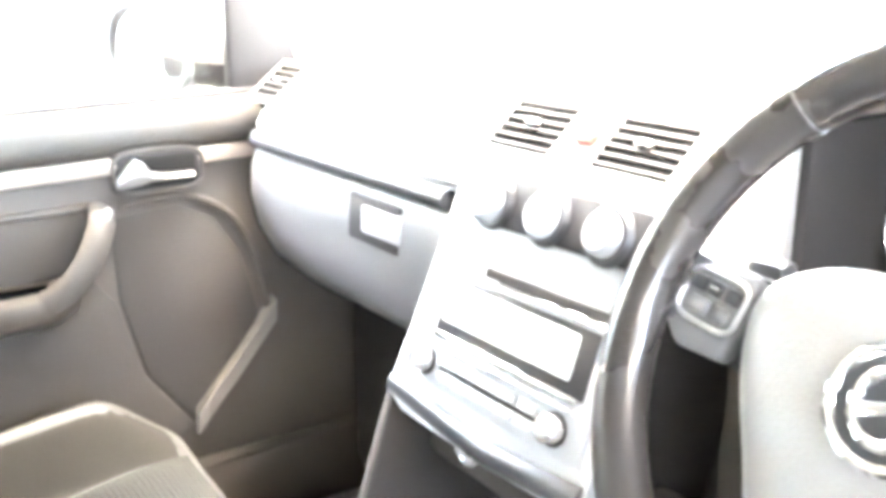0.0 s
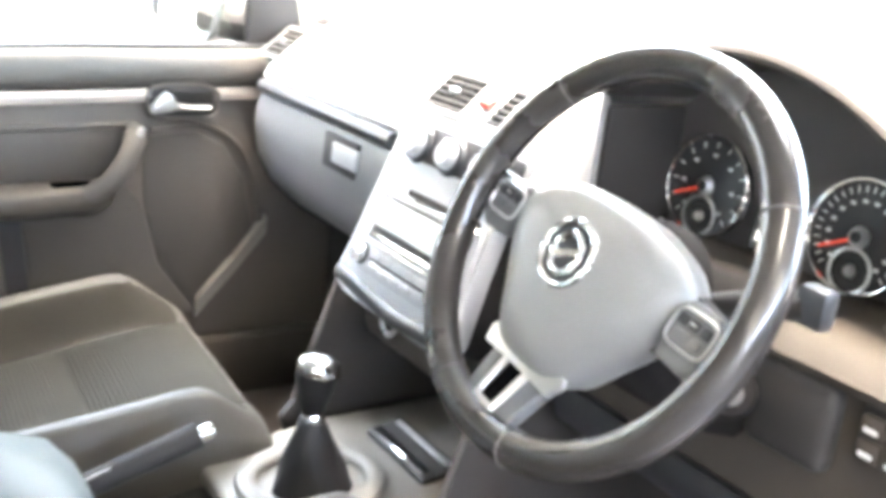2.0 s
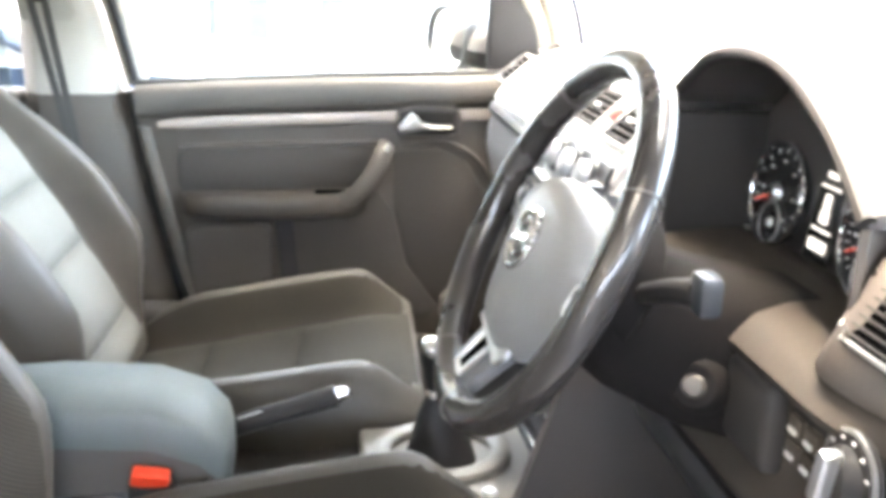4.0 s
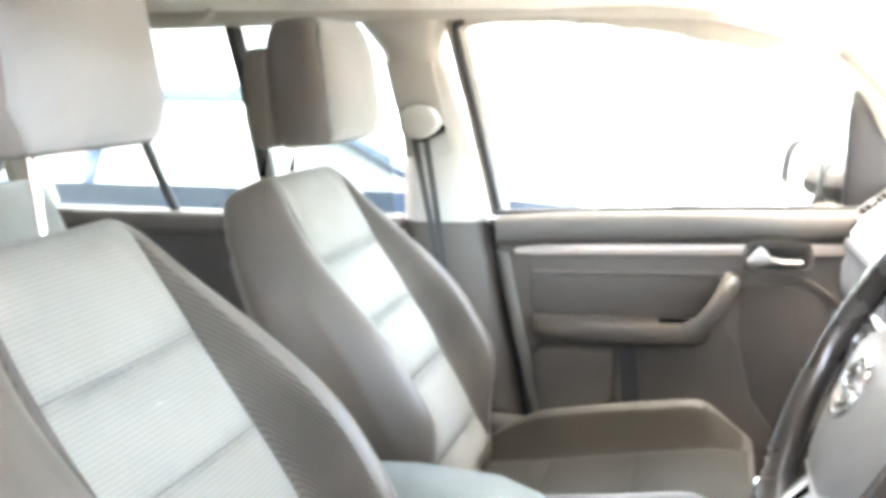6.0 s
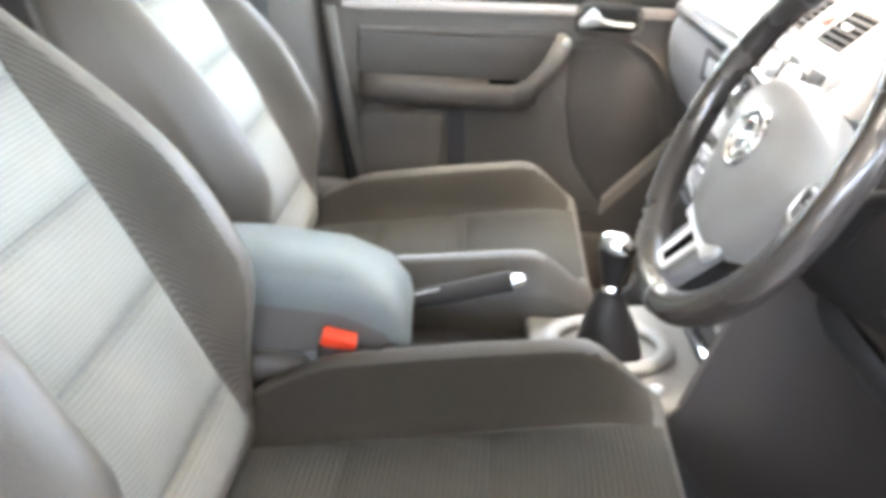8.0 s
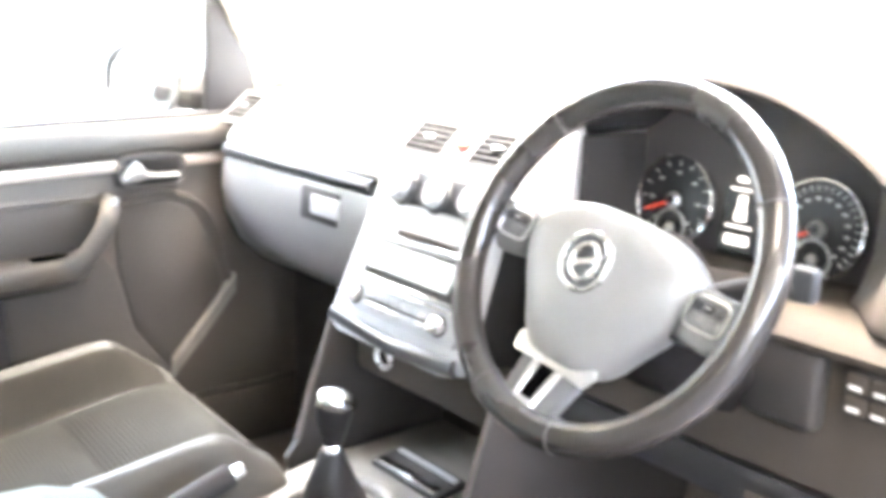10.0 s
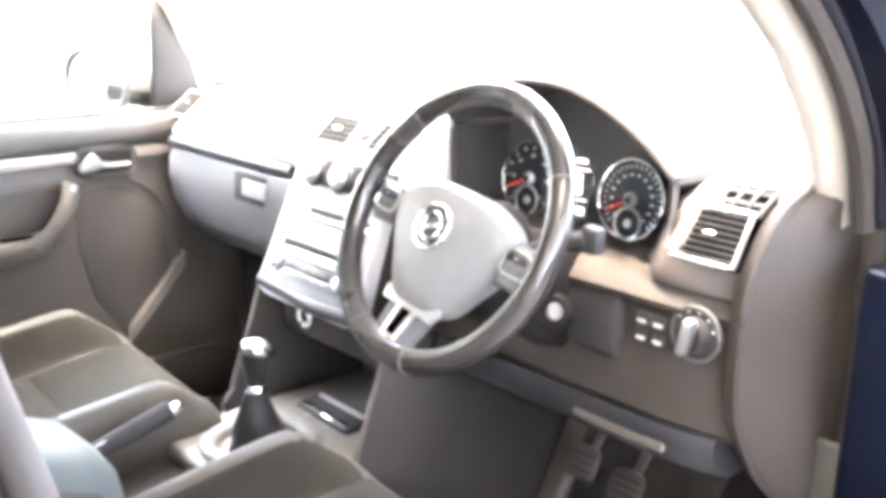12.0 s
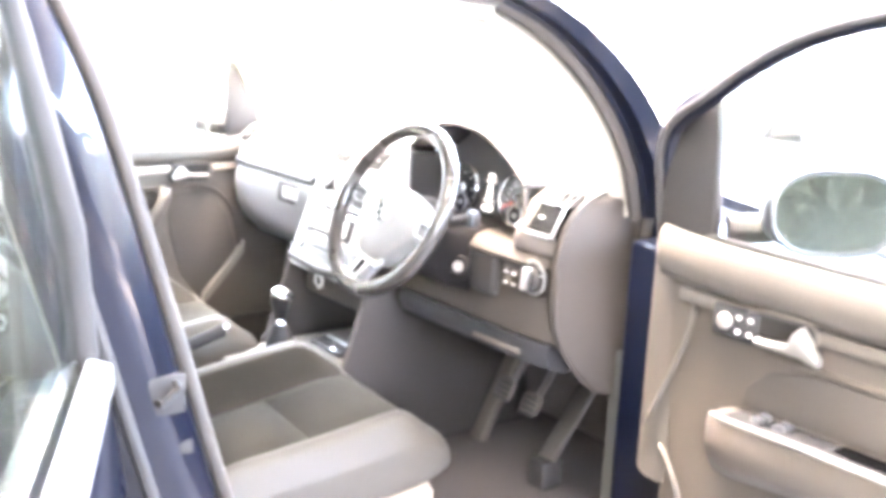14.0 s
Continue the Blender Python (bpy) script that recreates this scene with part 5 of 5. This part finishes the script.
    arm = P("armrest", move(loft([[(u, -0.01, zt - 0.052 * k), (u, d * 0.7, zt - 0.052 * k), (u, d, zt - 0.036 * k), (u, d, zt - 0.010), (u, d * 0.86, zt), (u, -0.01, zt + 0.002)] for u, zt, d, k in (((0.255, 0.772, 0.018, 0.9), (0.262, 0.784, 0.040, 1.5), (0.285, 0.794, 0.060, 1.9), (0.33, 0.799, 0.070, 2.0), (0.45, 0.803, 0.072, 1.8), (0.66, 0.805, 0.070, 1.4), (0.82, 0.805, 0.055, 1.1), (0.866, 0.800, 0.02, 0.7)) if driver else ((0.50, 0.812, 0.045, 0.8), (0.53, 0.808, 0.058, 1), (0.66, 0.805, 0.060, 1), (0.80, 0.805, 0.055, 1), (0.852, 0.804, 0.040, 0.9), (0.866, 0.800, 0.02, 0.7)))]), m), DOOR, None, "moulded armrest", 55)
    if not driver:
        P("pull_handle", move(tube(smooth_line([(0.545, 0.050, 0.792), (0.515, 0.060, 0.812), (0.485, 0.062, 0.850), (0.464, 0.050, 0.890), (0.455, 0.018, 0.902)], 5), 0.012, 12, wide=1.6, up=(0, 1, 0)), m), DOOR_UP, None, "slanted grey pull handle")
        P("handle_end", move(rbox(0.026, 0.012, 0.012, 0.004, 2, pose(0.458, 0.052, 0.899, 0, 58)), m), LEVER)
        # pocket's shade drawn as a black slab on the armrest
        P("arm_pocket", B((0.535, 0.018, 0.8045), (0.60, 0.046, 0.8105), 0.002), VOID, arm)
    if not driver:
        P("speaker_panel", prism([(0.44, 0.882), (0.34, 0.892), (0.285, 0.865), (0.245, 0.80), (0.222, 0.70), (0.25, 0.62), (0.335, 0.545), (0.405, 0.64), (0.435, 0.76)], 0.010, 0.004, 2, flat @ pose(0, 0, -0.0035)), DOOR_CLOTH, None, "rounded dark speaker panel", 55)
    if not driver:
        P("speaker_lip", move(tube(smooth_line([(0.425, 0.004, 0.900), (0.335, 0.004, 0.905), (0.265, 0.004, 0.87), (0.225, 0.004, 0.80), (0.205, 0.004, 0.70)], 5), 0.006, 8), m), DOOR)
    if not driver:
        P("kick_strip", move(loft([[(u, -0.005, z - 0.024), (u, 0.016, z - 0.017), (u, 0.019, z + 0.017), (u, -0.005, z + 0.024)] for u, z in ((0.198, 0.706), (0.21, 0.692), (0.235, 0.662), (0.265, 0.626), (0.30, 0.588), (0.335, 0.548))]), m), SEAT_TRIM, None, "pale grey edge strip", 60)
    if not driver:
        P("edge_trim", move(loft([[(u - 0.020, -0.004, z), (u - 0.016, 0.010, z), (u - 0.002, 0.012, z), (u + 0.008, 0.004, z), (u + 0.008, -0.012, z)] for u, z in ((0.940, 0.935), (0.925, 0.86), (0.900, 0.75), (0.872, 0.64), (0.845, 0.55))]), m), EDGE, None, "paler rounded door edge trim", 60)
    P("door_pocket", move(loft([[(u, -0.01, zb), (u, 0.030, zb + 0.01), (u, 0.034, zt - 0.01), (u, 0.026, zt), (u, -0.01, zt)] for u, zb, zt in ((0.690, 0.50, 0.728), (0.70, 0.49, 0.738), (0.82, 0.50, 0.738), (0.848, 0.58, 0.735), (0.862, 0.66, 0.72))]), m), DOOR_CLOTH, None, "moulded door pocket", 55)
    if not driver:
        P("lower_panel", prism([(0.682, 0.750), (0.56, 0.752), (0.47, 0.800), (0.440, 0.760), (0.408, 0.640), (0.340, 0.545), (0.36, 0.52), (0.612, 0.52), (0.634, 0.63), (0.644, 0.742)], 0.006, 0.002, 2, flat @ pose(0, 0, -0.004)), DOOR_CLOTH, None, "dark lower door panel", 55)
    P("pocket_gap", prism([(0.645, 0.742), (0.682, 0.740), (0.672, 0.62), (0.640, 0.52), (0.615, 0.52), (0.635, 0.63)], 0.004, 0.001, 1, flat @ pose(0, 0, -0.002)), DARK)
    # window
    wi = lambda z: 0.20 * max(0, z - 1.03)
    dv = -0.04 if driver else 0.0
    sail = P("mirror_sail", prism([(0.090, 1.045), (0.212, 1.045), (0.200, 1.300), (0.165, 1.285), (0.100, 1.232)] if driver else [(0.135 + dv, 1.052), (0.252 + dv, 1.050), (0.250 + dv, 1.275), (0.232 + dv, 1.295), (0.195 + dv, 1.262), (0.150 + dv, 1.13)], 0.022, 0.005, 2, flat @ pose(0, 0, -0.008)), DARK, None, "dark mirror corner panel", 55)
    top = [(0.10, 1.05), (0.215, 1.285), (0.335, 1.345), (0.50, 1.392), (0.74, 1.430), (0.94, 1.436), (1.015, 1.42), (1.022, 1.39), (0.985, 1.22), (0.945, 1.02)]
    if driver:
        top = [(0.085, 1.04), (0.098, 1.23), (0.20, 1.315), (0.36, 1.405), (0.55, 1.450), (0.80, 1.462), (0.98, 1.45), (1.03, 1.40), (0.99, 1.22), (0.945, 1.02)]
    line = smooth_line([(u, wi(z) - 0.03, z) for u, z in top], 5)
    P("window_frame", move(tube(line, 0.013, 10, wide=1.7, up=(0, 1, 0)), m), PAINT if driver else LINER, None, "slim window frame")
    P("frame_seal", move(tube([p + Vector((0, 0.014, -0.004)) for p in (line if driver else line[-17:])], 0.008, 8), m), RUBBER, None, "black window seal")
    pane = P("pane", move(loft([[(u, wi(z) - 0.036, z) for u, z in [(0.22, 1.02), (0.20, 1.28)] + top[2:7] + [(0.94, 1.02)]], [(u, wi(z) - 0.040, z) for u, z in [(0.22, 1.02), (0.20, 1.28)] + top[2:7] + [(0.94, 1.02)]]]), m), CLEAN if driver else GLASS, None, "clear door glass")
    pane.visible_shadow = False
    # mirror
    mx, my, mz = (0.345, -0.125, 1.128) if driver else (0.300, -0.165, 1.100)
    up = 0.11 if driver else 0.0
    turn = Vector((0.906, 0.423, up)) if driver else Vector((0.975, 0.20, 0.09))
    mt = axes((mx, my, mz), turn.normalized(), Vector((-turn.y, turn.x, 0)).normalized(), Vector((-turn.x * turn.z, -turn.y * turn.z, 1)).normalized())
    oval = lambda a, s: [(a, 0.122 * s * math.copysign(abs(math.cos(t * math.pi / 14)) ** 0.8, math.cos(t * math.pi / 14)), 0.072 * s * math.copysign(abs(math.sin(t * math.pi / 14)) ** 0.75, math.sin(t * math.pi / 14))) for t in range(28)]
    mir = P("door_mirror", loft([oval(a, s) for a, s in ((-0.085, 0.30), (-0.075, 0.62), (-0.045, 0.88), (0.0, 1.0), (0.012, 0.99), (0.012, 0.92), (0.004, 0.90))], m=m @ mt), STRIP, None, "dark door mirror housing", 55)
    P("mirror_glass", loft([oval(0.007, s) for s in (0.915, 0.5, 0.1)], m=m @ mt), MIRROR, mir, "mirror glass")
    P("mirror_rim", tube(oval(0.010, 0.965), 0.0055 if driver else 0.008, 8, loop=True, up=(1, 0, 0), m=m @ mt), STRIP, mir, "dark rim round the mirror glass")
    P("mirror_arm", move(tube([(0.21, -0.03, 1.085), (0.255, -0.075, 1.090), (0.285, -0.11, 1.10)], 0.026 if driver else 0.042, 10, wide=1.1), m), DARK, mir)
    if driver:
        P("front_wrap", move(sheet(lambda u, v: (0.15 * u, -0.105 * (1 - u) ** 2.2 - 0.0, lerp(0.60, 1.052, v) - 0.02 * (1 - u)), 10, 8, (0, -0.012, 0)), m), DOOR_UP, None, "curved front end of the door trim")
        P("wrap_edge", move(tube(smooth_line([(0.095, 0.002, 1.070), (0.165, 0.004, 1.02), (0.186, 0.004, 0.960), (0.178, 0.004, 0.90), (0.150, 0.004, 0.822), (0.100, 0.002, 0.706)], 6), 0.006, 8), m), DOOR_UP, None, "raised edge of the front wrap")
        P("pocket_edge", move(tube(smooth_line([(0.135, 0.002, 0.672), (0.165, 0.004, 0.64), (0.192, 0.004, 0.585), (0.20, 0.004, 0.50)], 5), 0.006, 8), m), DOOR_UP, None, "raised lower panel edge")
        sp = P("switch_panel", B((0.236, 0.006, 0.916), (0.334, 0.022, 0.972), 0.012, 3), GLOSSBLACK, None, "black lock and mirror switch panel")
        P("mirror_knob", move(cyl(0.014, 0.012, 0.014, 20, 0.003), m @ axes((0.266, 0.021, 0.945), (1, 0, 0), (0, 0, 1), (0, 1, 0))), LEVER, sp, "round mirror control")
        for u, z in ((0.291, 0.956), (0.291, 0.932), (0.314, 0.956), (0.314, 0.932)):
            P("mark", B((u - 0.004, 0.021, z - 0.003), (u + 0.004, 0.0232, z + 0.003), 0.0005, 1), INK, sp)
        P("arm_panel", move(rbox(0.36, 0.050, 0.008, 0.004, 2, pose(0.490, 0.036, 0.8035, 0, -1)), m), GLOSSBLACK, arm, "black window switch panel")
        for i in range(4):
            P("window_switch", move(rbox(0.020, 0.015, 0.012, 0.004, 2, pose(0.365 + 0.040 * (i // 2), 0.026 + 0.022 * (i % 2), 0.809, 0, 8)), m), STRIP, arm, "grey window switch")
        P("arm_edge", move(tube([(0.275, 0.046, 0.789), (0.31, 0.066, 0.797), (0.45, 0.073, 0.803), (0.66, 0.071, 0.805), (0.82, 0.056, 0.805)], 0.0045, 8), m), LEVER, arm, "bright armrest edge")
        # cup's shade drawn as a black slab on the armrest
        P("grab_cup", B((0.50, 0.016, 0.806), (0.64, 0.055, 0.8105), 0.006), VOID, arm)
    return door


make_door("door_2", "closed passenger door with brown-grey trim and silver handle", Matrix.Translation((-0.77, 0.438, 0)) @ axes((0, 0, 0), (0, -1, 0), (1, 0, 0), (0, 0, 1)), False)
make_door("door_1", "wide open driver's door with brown-grey trim and mirror", Matrix.Translation((0.80, 0.27, 0)) @ axes((0, 0, 0), (1, 0, 0), (0, -1, 0), (0, 0, 1)), True)

# rear door on the driver's side, standing open
rd = thing("door_3", "open navy rear door with bright window strip", "car door", (1.2, -0.9, 0.45), kind="structure")
RDM = axes((0.890, -0.722, 0), Vector((0.924, -0.382, 0)).normalized(), Vector((0.382, 0.924, 0)).normalized(), (0, 0, 1))   # y out of its outer face
part("skin", move(loft([[(u, 0.0 - c, 0.42), (u, 0.028 - c, 0.60), (u, 0.030 - c, 0.80), (u, 0.008 - c, 0.955), (u, -0.10, 0.955), (u, -0.10, 0.42)] for u, c in ((-0.01, 0.03), (0.01, 0.0), (0.5, 0.0), (0.98, 0.0), (1.0, 0.03))]), RDM), PAINT, rd, "glossy navy door skin", sharp=50)
part("bright_strip", move(loft([[(u, 0.004, 0.950), (u, 0.018, 0.955), (u, 0.016, 0.980), (u, -0.012, 0.990), (u, -0.012, 0.955)] for u in (0.015, 0.3, 0.6, 0.98)]), RDM), SILVER, rd, "bright satin window strip", sharp=50)
part("window_frame", move(tube([(0.0, -0.02, 0.96), (0.025, -0.03, 1.15), (0.065, -0.07, 1.36), (0.09, -0.085, 1.43), (0.15, -0.09, 1.45), (0.5, -0.09, 1.45), (0.9, -0.08, 1.41), (0.98, -0.04, 1.2), (0.99, -0.02, 0.97)], 0.022, 10), RDM), DARK, rd, "black window frame")
part("inner_panel", move(span((0.0, -0.15, 0.44), (0.97, -0.10, 0.97), 0.015), RDM), DOOR, rd, "brown-grey inner door panel")
pane = part("pane", move(loft([[(0.0, y, 0.97), (0.025, y - 0.01, 1.15), (0.08, y - 0.055, 1.42), (0.9, y - 0.055, 1.41), (0.98, y, 0.97)] for y in (-0.018, -0.022)]), RDM), SHADEGLASS, rd, "tinted door glass")
pane.visible_shadow = False
handle = part("handle", move(tube(smooth_line([(0.70, 0.02, 0.86), (0.72, 0.05, 0.86), (0.85, 0.05, 0.86), (0.87, 0.02, 0.86)], 4), 0.011, 8), RDM), PAINT, rd)


# ---- the forecourt ----
# cabin glass and tyres paled: haze and reflected sky put into the colour
CARGLASS = mat("hazed_cabin_glass", (0.35, 0.38, 0.4), 0.08, var=0.1, bump=0)
TYRE = mat("hazed_tyre", (0.11, 0.105, 0.10), 0.8, bump=0.3)


def parked_car(paint, label, m, tall=1.0):
    car = thing("parked_car", label, "car", m.translation, group="parked cars")
    prof = [(-2.1, 0.35), (-2.15, 0.62), (-2.05, 0.90), (-1.1, 0.97), (1.2, 0.98), (2.0, 0.92), (2.12, 0.62), (2.05, 0.33)]
    part("body", loft([[m @ Vector((x * k, y * (1 if abs(x) < 0.8 else 0.99), z * tall)) for y, z in prof] for x, k in ((-0.86, 0.97), (-0.84, 1.0), (0.84, 1.0), (0.86, 0.97))]), paint, car, sharp=30)
    part("cabin", loft([[m @ Vector((s * w, y, z * tall)) for s, y in ((-1, ya), (1, ya), (1, yb), (-1, yb))] for z, w, ya, yb in ((0.95, 0.80, -1.15, 1.85), (1.20, 0.72, -0.70, 1.70), (1.36, 0.64, -0.35, 1.50))]), CARGLASS, car, "glazed cabin, paled for haze")
    part("roof", loft([[m @ Vector((s * w, y, z * tall)) for s, y in ((-1, ya), (1, ya), (1, yb), (-1, yb))] for z, w, ya, yb in ((1.35, 0.655, -0.37, 1.52), (1.40, 0.63, -0.28, 1.42), (1.42, 0.55, -0.1, 1.3))]), paint, car)
    for s in (-1, 1):
        for ya, yb in ((-1.12, -0.34), (0.42, 0.36), (1.86, 1.50)):
            part("pillar", move(tube([(s * 0.805, ya, 0.95 * tall), (s * 0.725, lerp(ya, yb, 0.6), 1.20 * tall), (s * 0.65, yb, 1.37 * tall)], 0.03, 6), m), paint, car)
        part("headlight", move(rbox(0.34, 0.12, 0.13, 0.04, 2, pose(s * 0.62, -2.06, 0.72 * tall)), m), SILVER, car, "clear headlight")
        part("tail_light", move(rbox(0.2, 0.1, 0.2, 0.03, 2, pose(s * 0.72, 2.05, 0.78 * tall)), m), RED, car, "red tail light")
        part("mirror", move(rbox(0.16, 0.09, 0.11, 0.035, 2, pose(s * 0.93, -0.62, 1.0 * tall)), m), paint, car)
        for y in (-1.32, 1.28):
            w = part("wheel", move(tube([(s * 0.78, y + 0.24 * math.cos(a * math.pi / 12), 0.31 + 0.24 * math.sin(a * math.pi / 12)) for a in range(24)], 0.07, 8, loop=True, wide=1.4, up=(1, 0, 0)), m), TYRE, car, "black tyre")
            part("rim", cyl(0.19, 0.18, 0.14, 20, 0.01, m @ Matrix.Translation((s * 0.78 - 0.07, y, 0.31)) @ pose(0, 0, 0, 0, 90, 0)), SILVER, w)
    part("grille", move(rbox(0.9, 0.05, 0.18, 0.03, 2, pose(0, -2.12, 0.62 * tall)), m), DARK, car)
    part("number_plate", move(rbox(0.52, 0.02, 0.11, 0.006, 1, pose(0, -2.15, 0.45 * tall)), m), INK, car, "plain pale number plate")
    return car


def paint(name, col, metal=0.2):
    return mat(name, col, 0.3, metal=metal, var=0.05, bump=0, coat=1.0)


parked_car(paint("dark_blue_paint", (0.05, 0.08, 0.12), 0.3), "dark blue car parked close alongside", pose(-3.1, -2.05, 0, 0, 0, 180), tall=0.90)
parked_car(paint("steel_grey_paint", (0.45, 0.47, 0.49), 0.5), "steel grey car parked across the forecourt", pose(-6.2, 12.5, 0, 0, 0, 60))
parked_car(paint("charcoal_paint", (0.03, 0.032, 0.036)), "charcoal car parked ahead in the row", pose(-2.1, 8.6, 0, 0, 0, 70))
parked_car(paint("orange_paint", (0.55, 0.09, 0.02)), "orange-red car parked behind the row", pose(-1.6, 12.0, 0, 0, 0, 65), tall=1.12)
parked_car(paint("silver_car_paint", (0.55, 0.56, 0.57), 0.5), "silver car parked far ahead", pose(-5.0, 17.6, 0, 0, 0, 80))

RENDERWALL = mat("white_render_wall", (0.74, 0.73, 0.70), 0.85, var=0.08, scale=1.5, bump=0.4, bscale=60)
# pale base colour stands in for sky reflected in the panes
SKYGLASS = mat("sky_paled_window_glass", (0.6, 0.62, 0.63), 0.1, var=0.1, bump=0)
bld = thing("showroom_building", "long white single-storey building with grey posts", "building", (-12, 0, 0), kind="structure")
part("wall", span((-8.6, -25, 0), (-7.8, 30, 4.4), 0.02), RENDERWALL, bld, "white rendered wall")
part("roof", span((-9.0, -25.4, 4.4), (-5.0, 30.4, 4.7), 0.03), RENDERWALL, bld, "flat white canopy roof")
POST = mat("grey_steel_post", (0.05, 0.06, 0.065), 0.5, metal=0.3)
for y, w in ((-9, 0.08), (-6, 0.08), (-3.1, 0.08), (-0.72, 0.03), (-0.44, 0.075), (0.03, 0.085), (3.2, 0.08), (7, 0.08), (12, 0.08)):
    part("post", span((-5.35, y - w, 0), (-5.2, y + w, 4.4), 0.01), POST if abs(y) < 1 else RENDERWALL, bld, "steel post")
for y in (-11.5, -7, -3.5, 1.2, 4.8, 9.5):
    w = part("window", span((-7.798, y - 1.0, 0.9), (-7.75, y + 1.0, 3.0), 0.01), SKYGLASS, bld, "window with pale sky in its colour")
    part("window_frame", join(*[span((-7.76, y - 1.05 + a, 0.85), (-7.72, y - 0.97 + a, 3.05), 0.01) for a in (0, 1.01, 2.02)]), INK, w)
hall = thing("far_hall", "pale grey industrial hall with a dark open canopy", "building", (6, 30, 0), kind="structure")
part("wall", span((-22, 30, 0), (30, 31, 6.5), 0.03), mat("pale_cladding", (0.55, 0.56, 0.56), 0.6, var=0.08, bump=0.3, bscale=20), hall)
part("canopy", span((-4, 20, 4.2), (26, 30, 4.7), 0.03), mat("grey_canopy", (0.22, 0.22, 0.22), 0.7), hall, "dark flat canopy")
for x in (-3, 4, 11, 18, 25):
    part("post", span((x - 0.15, 20.2, 0), (x + 0.15, 20.5, 4.2), 0.02), RENDERWALL, hall)
for x in (-18, -12, 0, 7, 14, 21):
    part("door", span((x - 2, 29.95, 0), (x + 2, 29.998, 3.6), 0.01), DARK, hall, "dark roller door")
YEL = mat("yellow_sign_paint", (0.75, 0.5, 0.04), 0.5)
sg = thing("yellow_barrier", "low yellow barrier rail on posts", "barrier", (-5, 17, 0))
part("rail", span((-9.5, 17.0, 0.55), (-0.5, 17.12, 0.80), 0.02), YEL, sg)
for x in (-9, -7, -4, -1):
    part("post", span((x - 0.06, 17.0, 0), (x + 0.06, 17.12, 0.55), 0.01), YEL, sg)

# roof out of view: decks block side sky, the gap lights the dash
hall_roof = thing("hall_roof", "unseen pale sheet roof whose reach and gap shape the light", "roof", (0, -6, 3.6), kind="structure")
SHEETING = mat("hall_roof_sheet", (0.5, 0.5, 0.48), 0.7, bump=0.3, bscale=20)
part("deck", span((-2.4, -16, 3.6), (8.0, -0.3, 3.8), 0.02), SHEETING, hall_roof)
part("deck", span((0.9, -0.29, 3.6), (8.0, 1.09, 3.8), 0.02), SHEETING, hall_roof)
part("deck", span((-2.4, 1.1, 3.6), (8.0, 3.4, 3.8), 0.02), SHEETING, hall_roof, "pale front strip beyond the added light gap")
for y in (-12.0, -7.0, -2.0, -0.45, 1.25, 3.25):
    part("beam", span((-2.3, y - 0.1, 3.3), (7.9, y + 0.1, 3.598), 0.01), POST, hall_roof, "dark steel roof beam")
for y in (-14.0, -8.0, 3.25):
    part("post", span((7.7, y - 0.09, 0), (7.88, y + 0.09, 3.3), 0.01), POST, hall_roof, "dark steel post")
BATTEN = glow("lamp_tube", (1.0, 0.97, 0.9), 1.5)
for x in (-1.2, 1.6, 4.4):
    for y in (-9.5, -4.5, -1.4):
        lamp = thing("ceiling_lamp", "white fluorescent batten lamp hung under the hall roof", "lamp", (x, y, 3.5), group="hall lamps")
        part("housing", span((x - 0.09, y - 0.75, 3.50), (x + 0.09, y + 0.75, 3.60), 0.01), RENDERWALL, lamp)
        part("tube", span((x - 0.05, y - 0.70, 3.46), (x + 0.05, y + 0.70, 3.50), 0.015), BATTEN, lamp, "lit white tube")

shed = thing("rear_workshop", "low grey-green workshop behind the car with dark doors", "building", (0, -16, 0), kind="structure")
part("wall", span((-12, -17, 0), (40, -16, 5.5), 0.03), mat("grey_green_cladding", (0.16, 0.19, 0.16), 0.6, var=0.15, bump=0.3, bscale=20), shed, "grey-green clad wall")
part("roof", span((-12.5, -18, 5.5), (40.5, -15.2, 5.8), 0.03), mat("grey_roof_sheet", (0.2, 0.2, 0.2), 0.6), shed)
for x in (-7, 1, 9, 17, 25):
    part("door", span((x - 2, -16.02, 0), (x + 2, -15.97, 3.8), 0.01), DARK, shed, "dark workshop door")
# shed added out of view to cut light through the driver's door
side = thing("side_workshop", "added long shed, cream over grey-green, cutting side light", "building", (13.5, 0, 0), kind="structure")
part("wall", span((13.5, -16, 0), (14.5, 14, 2.3), 0.03), mat("green_cladding", (0.05, 0.062, 0.05), 0.6, var=0.15, bump=0.3, bscale=20), side, "grey-green clad wall base")
part("upper_wall", span((13.6, -16, 2.3), (14.5, 14, 3.6), 0.03), mat("cream_cladding", (0.26, 0.245, 0.205), 0.6, var=0.12, bump=0.3, bscale=20), side, "cream clad upper wall")
# dark roof added to keep sky off the wall and mirror
part("sky_blocker", span((8.2, -9, 2.85), (13.5, 9, 3.0), 0.02), POST, side, "added dark roof blocking sky beside the wall")
for y in (-8.5, 0.0, 8.5):
    part("post", span((8.3, y - 0.06, 0), (8.42, y + 0.06, 2.85), 0.01), POST, side)
for y in (-10, -5, 8):
    part("door", span((13.47, y - 1.6, 0), (13.52, y + 1.6, 2.1), 0.01), INK, side, "white roller door")
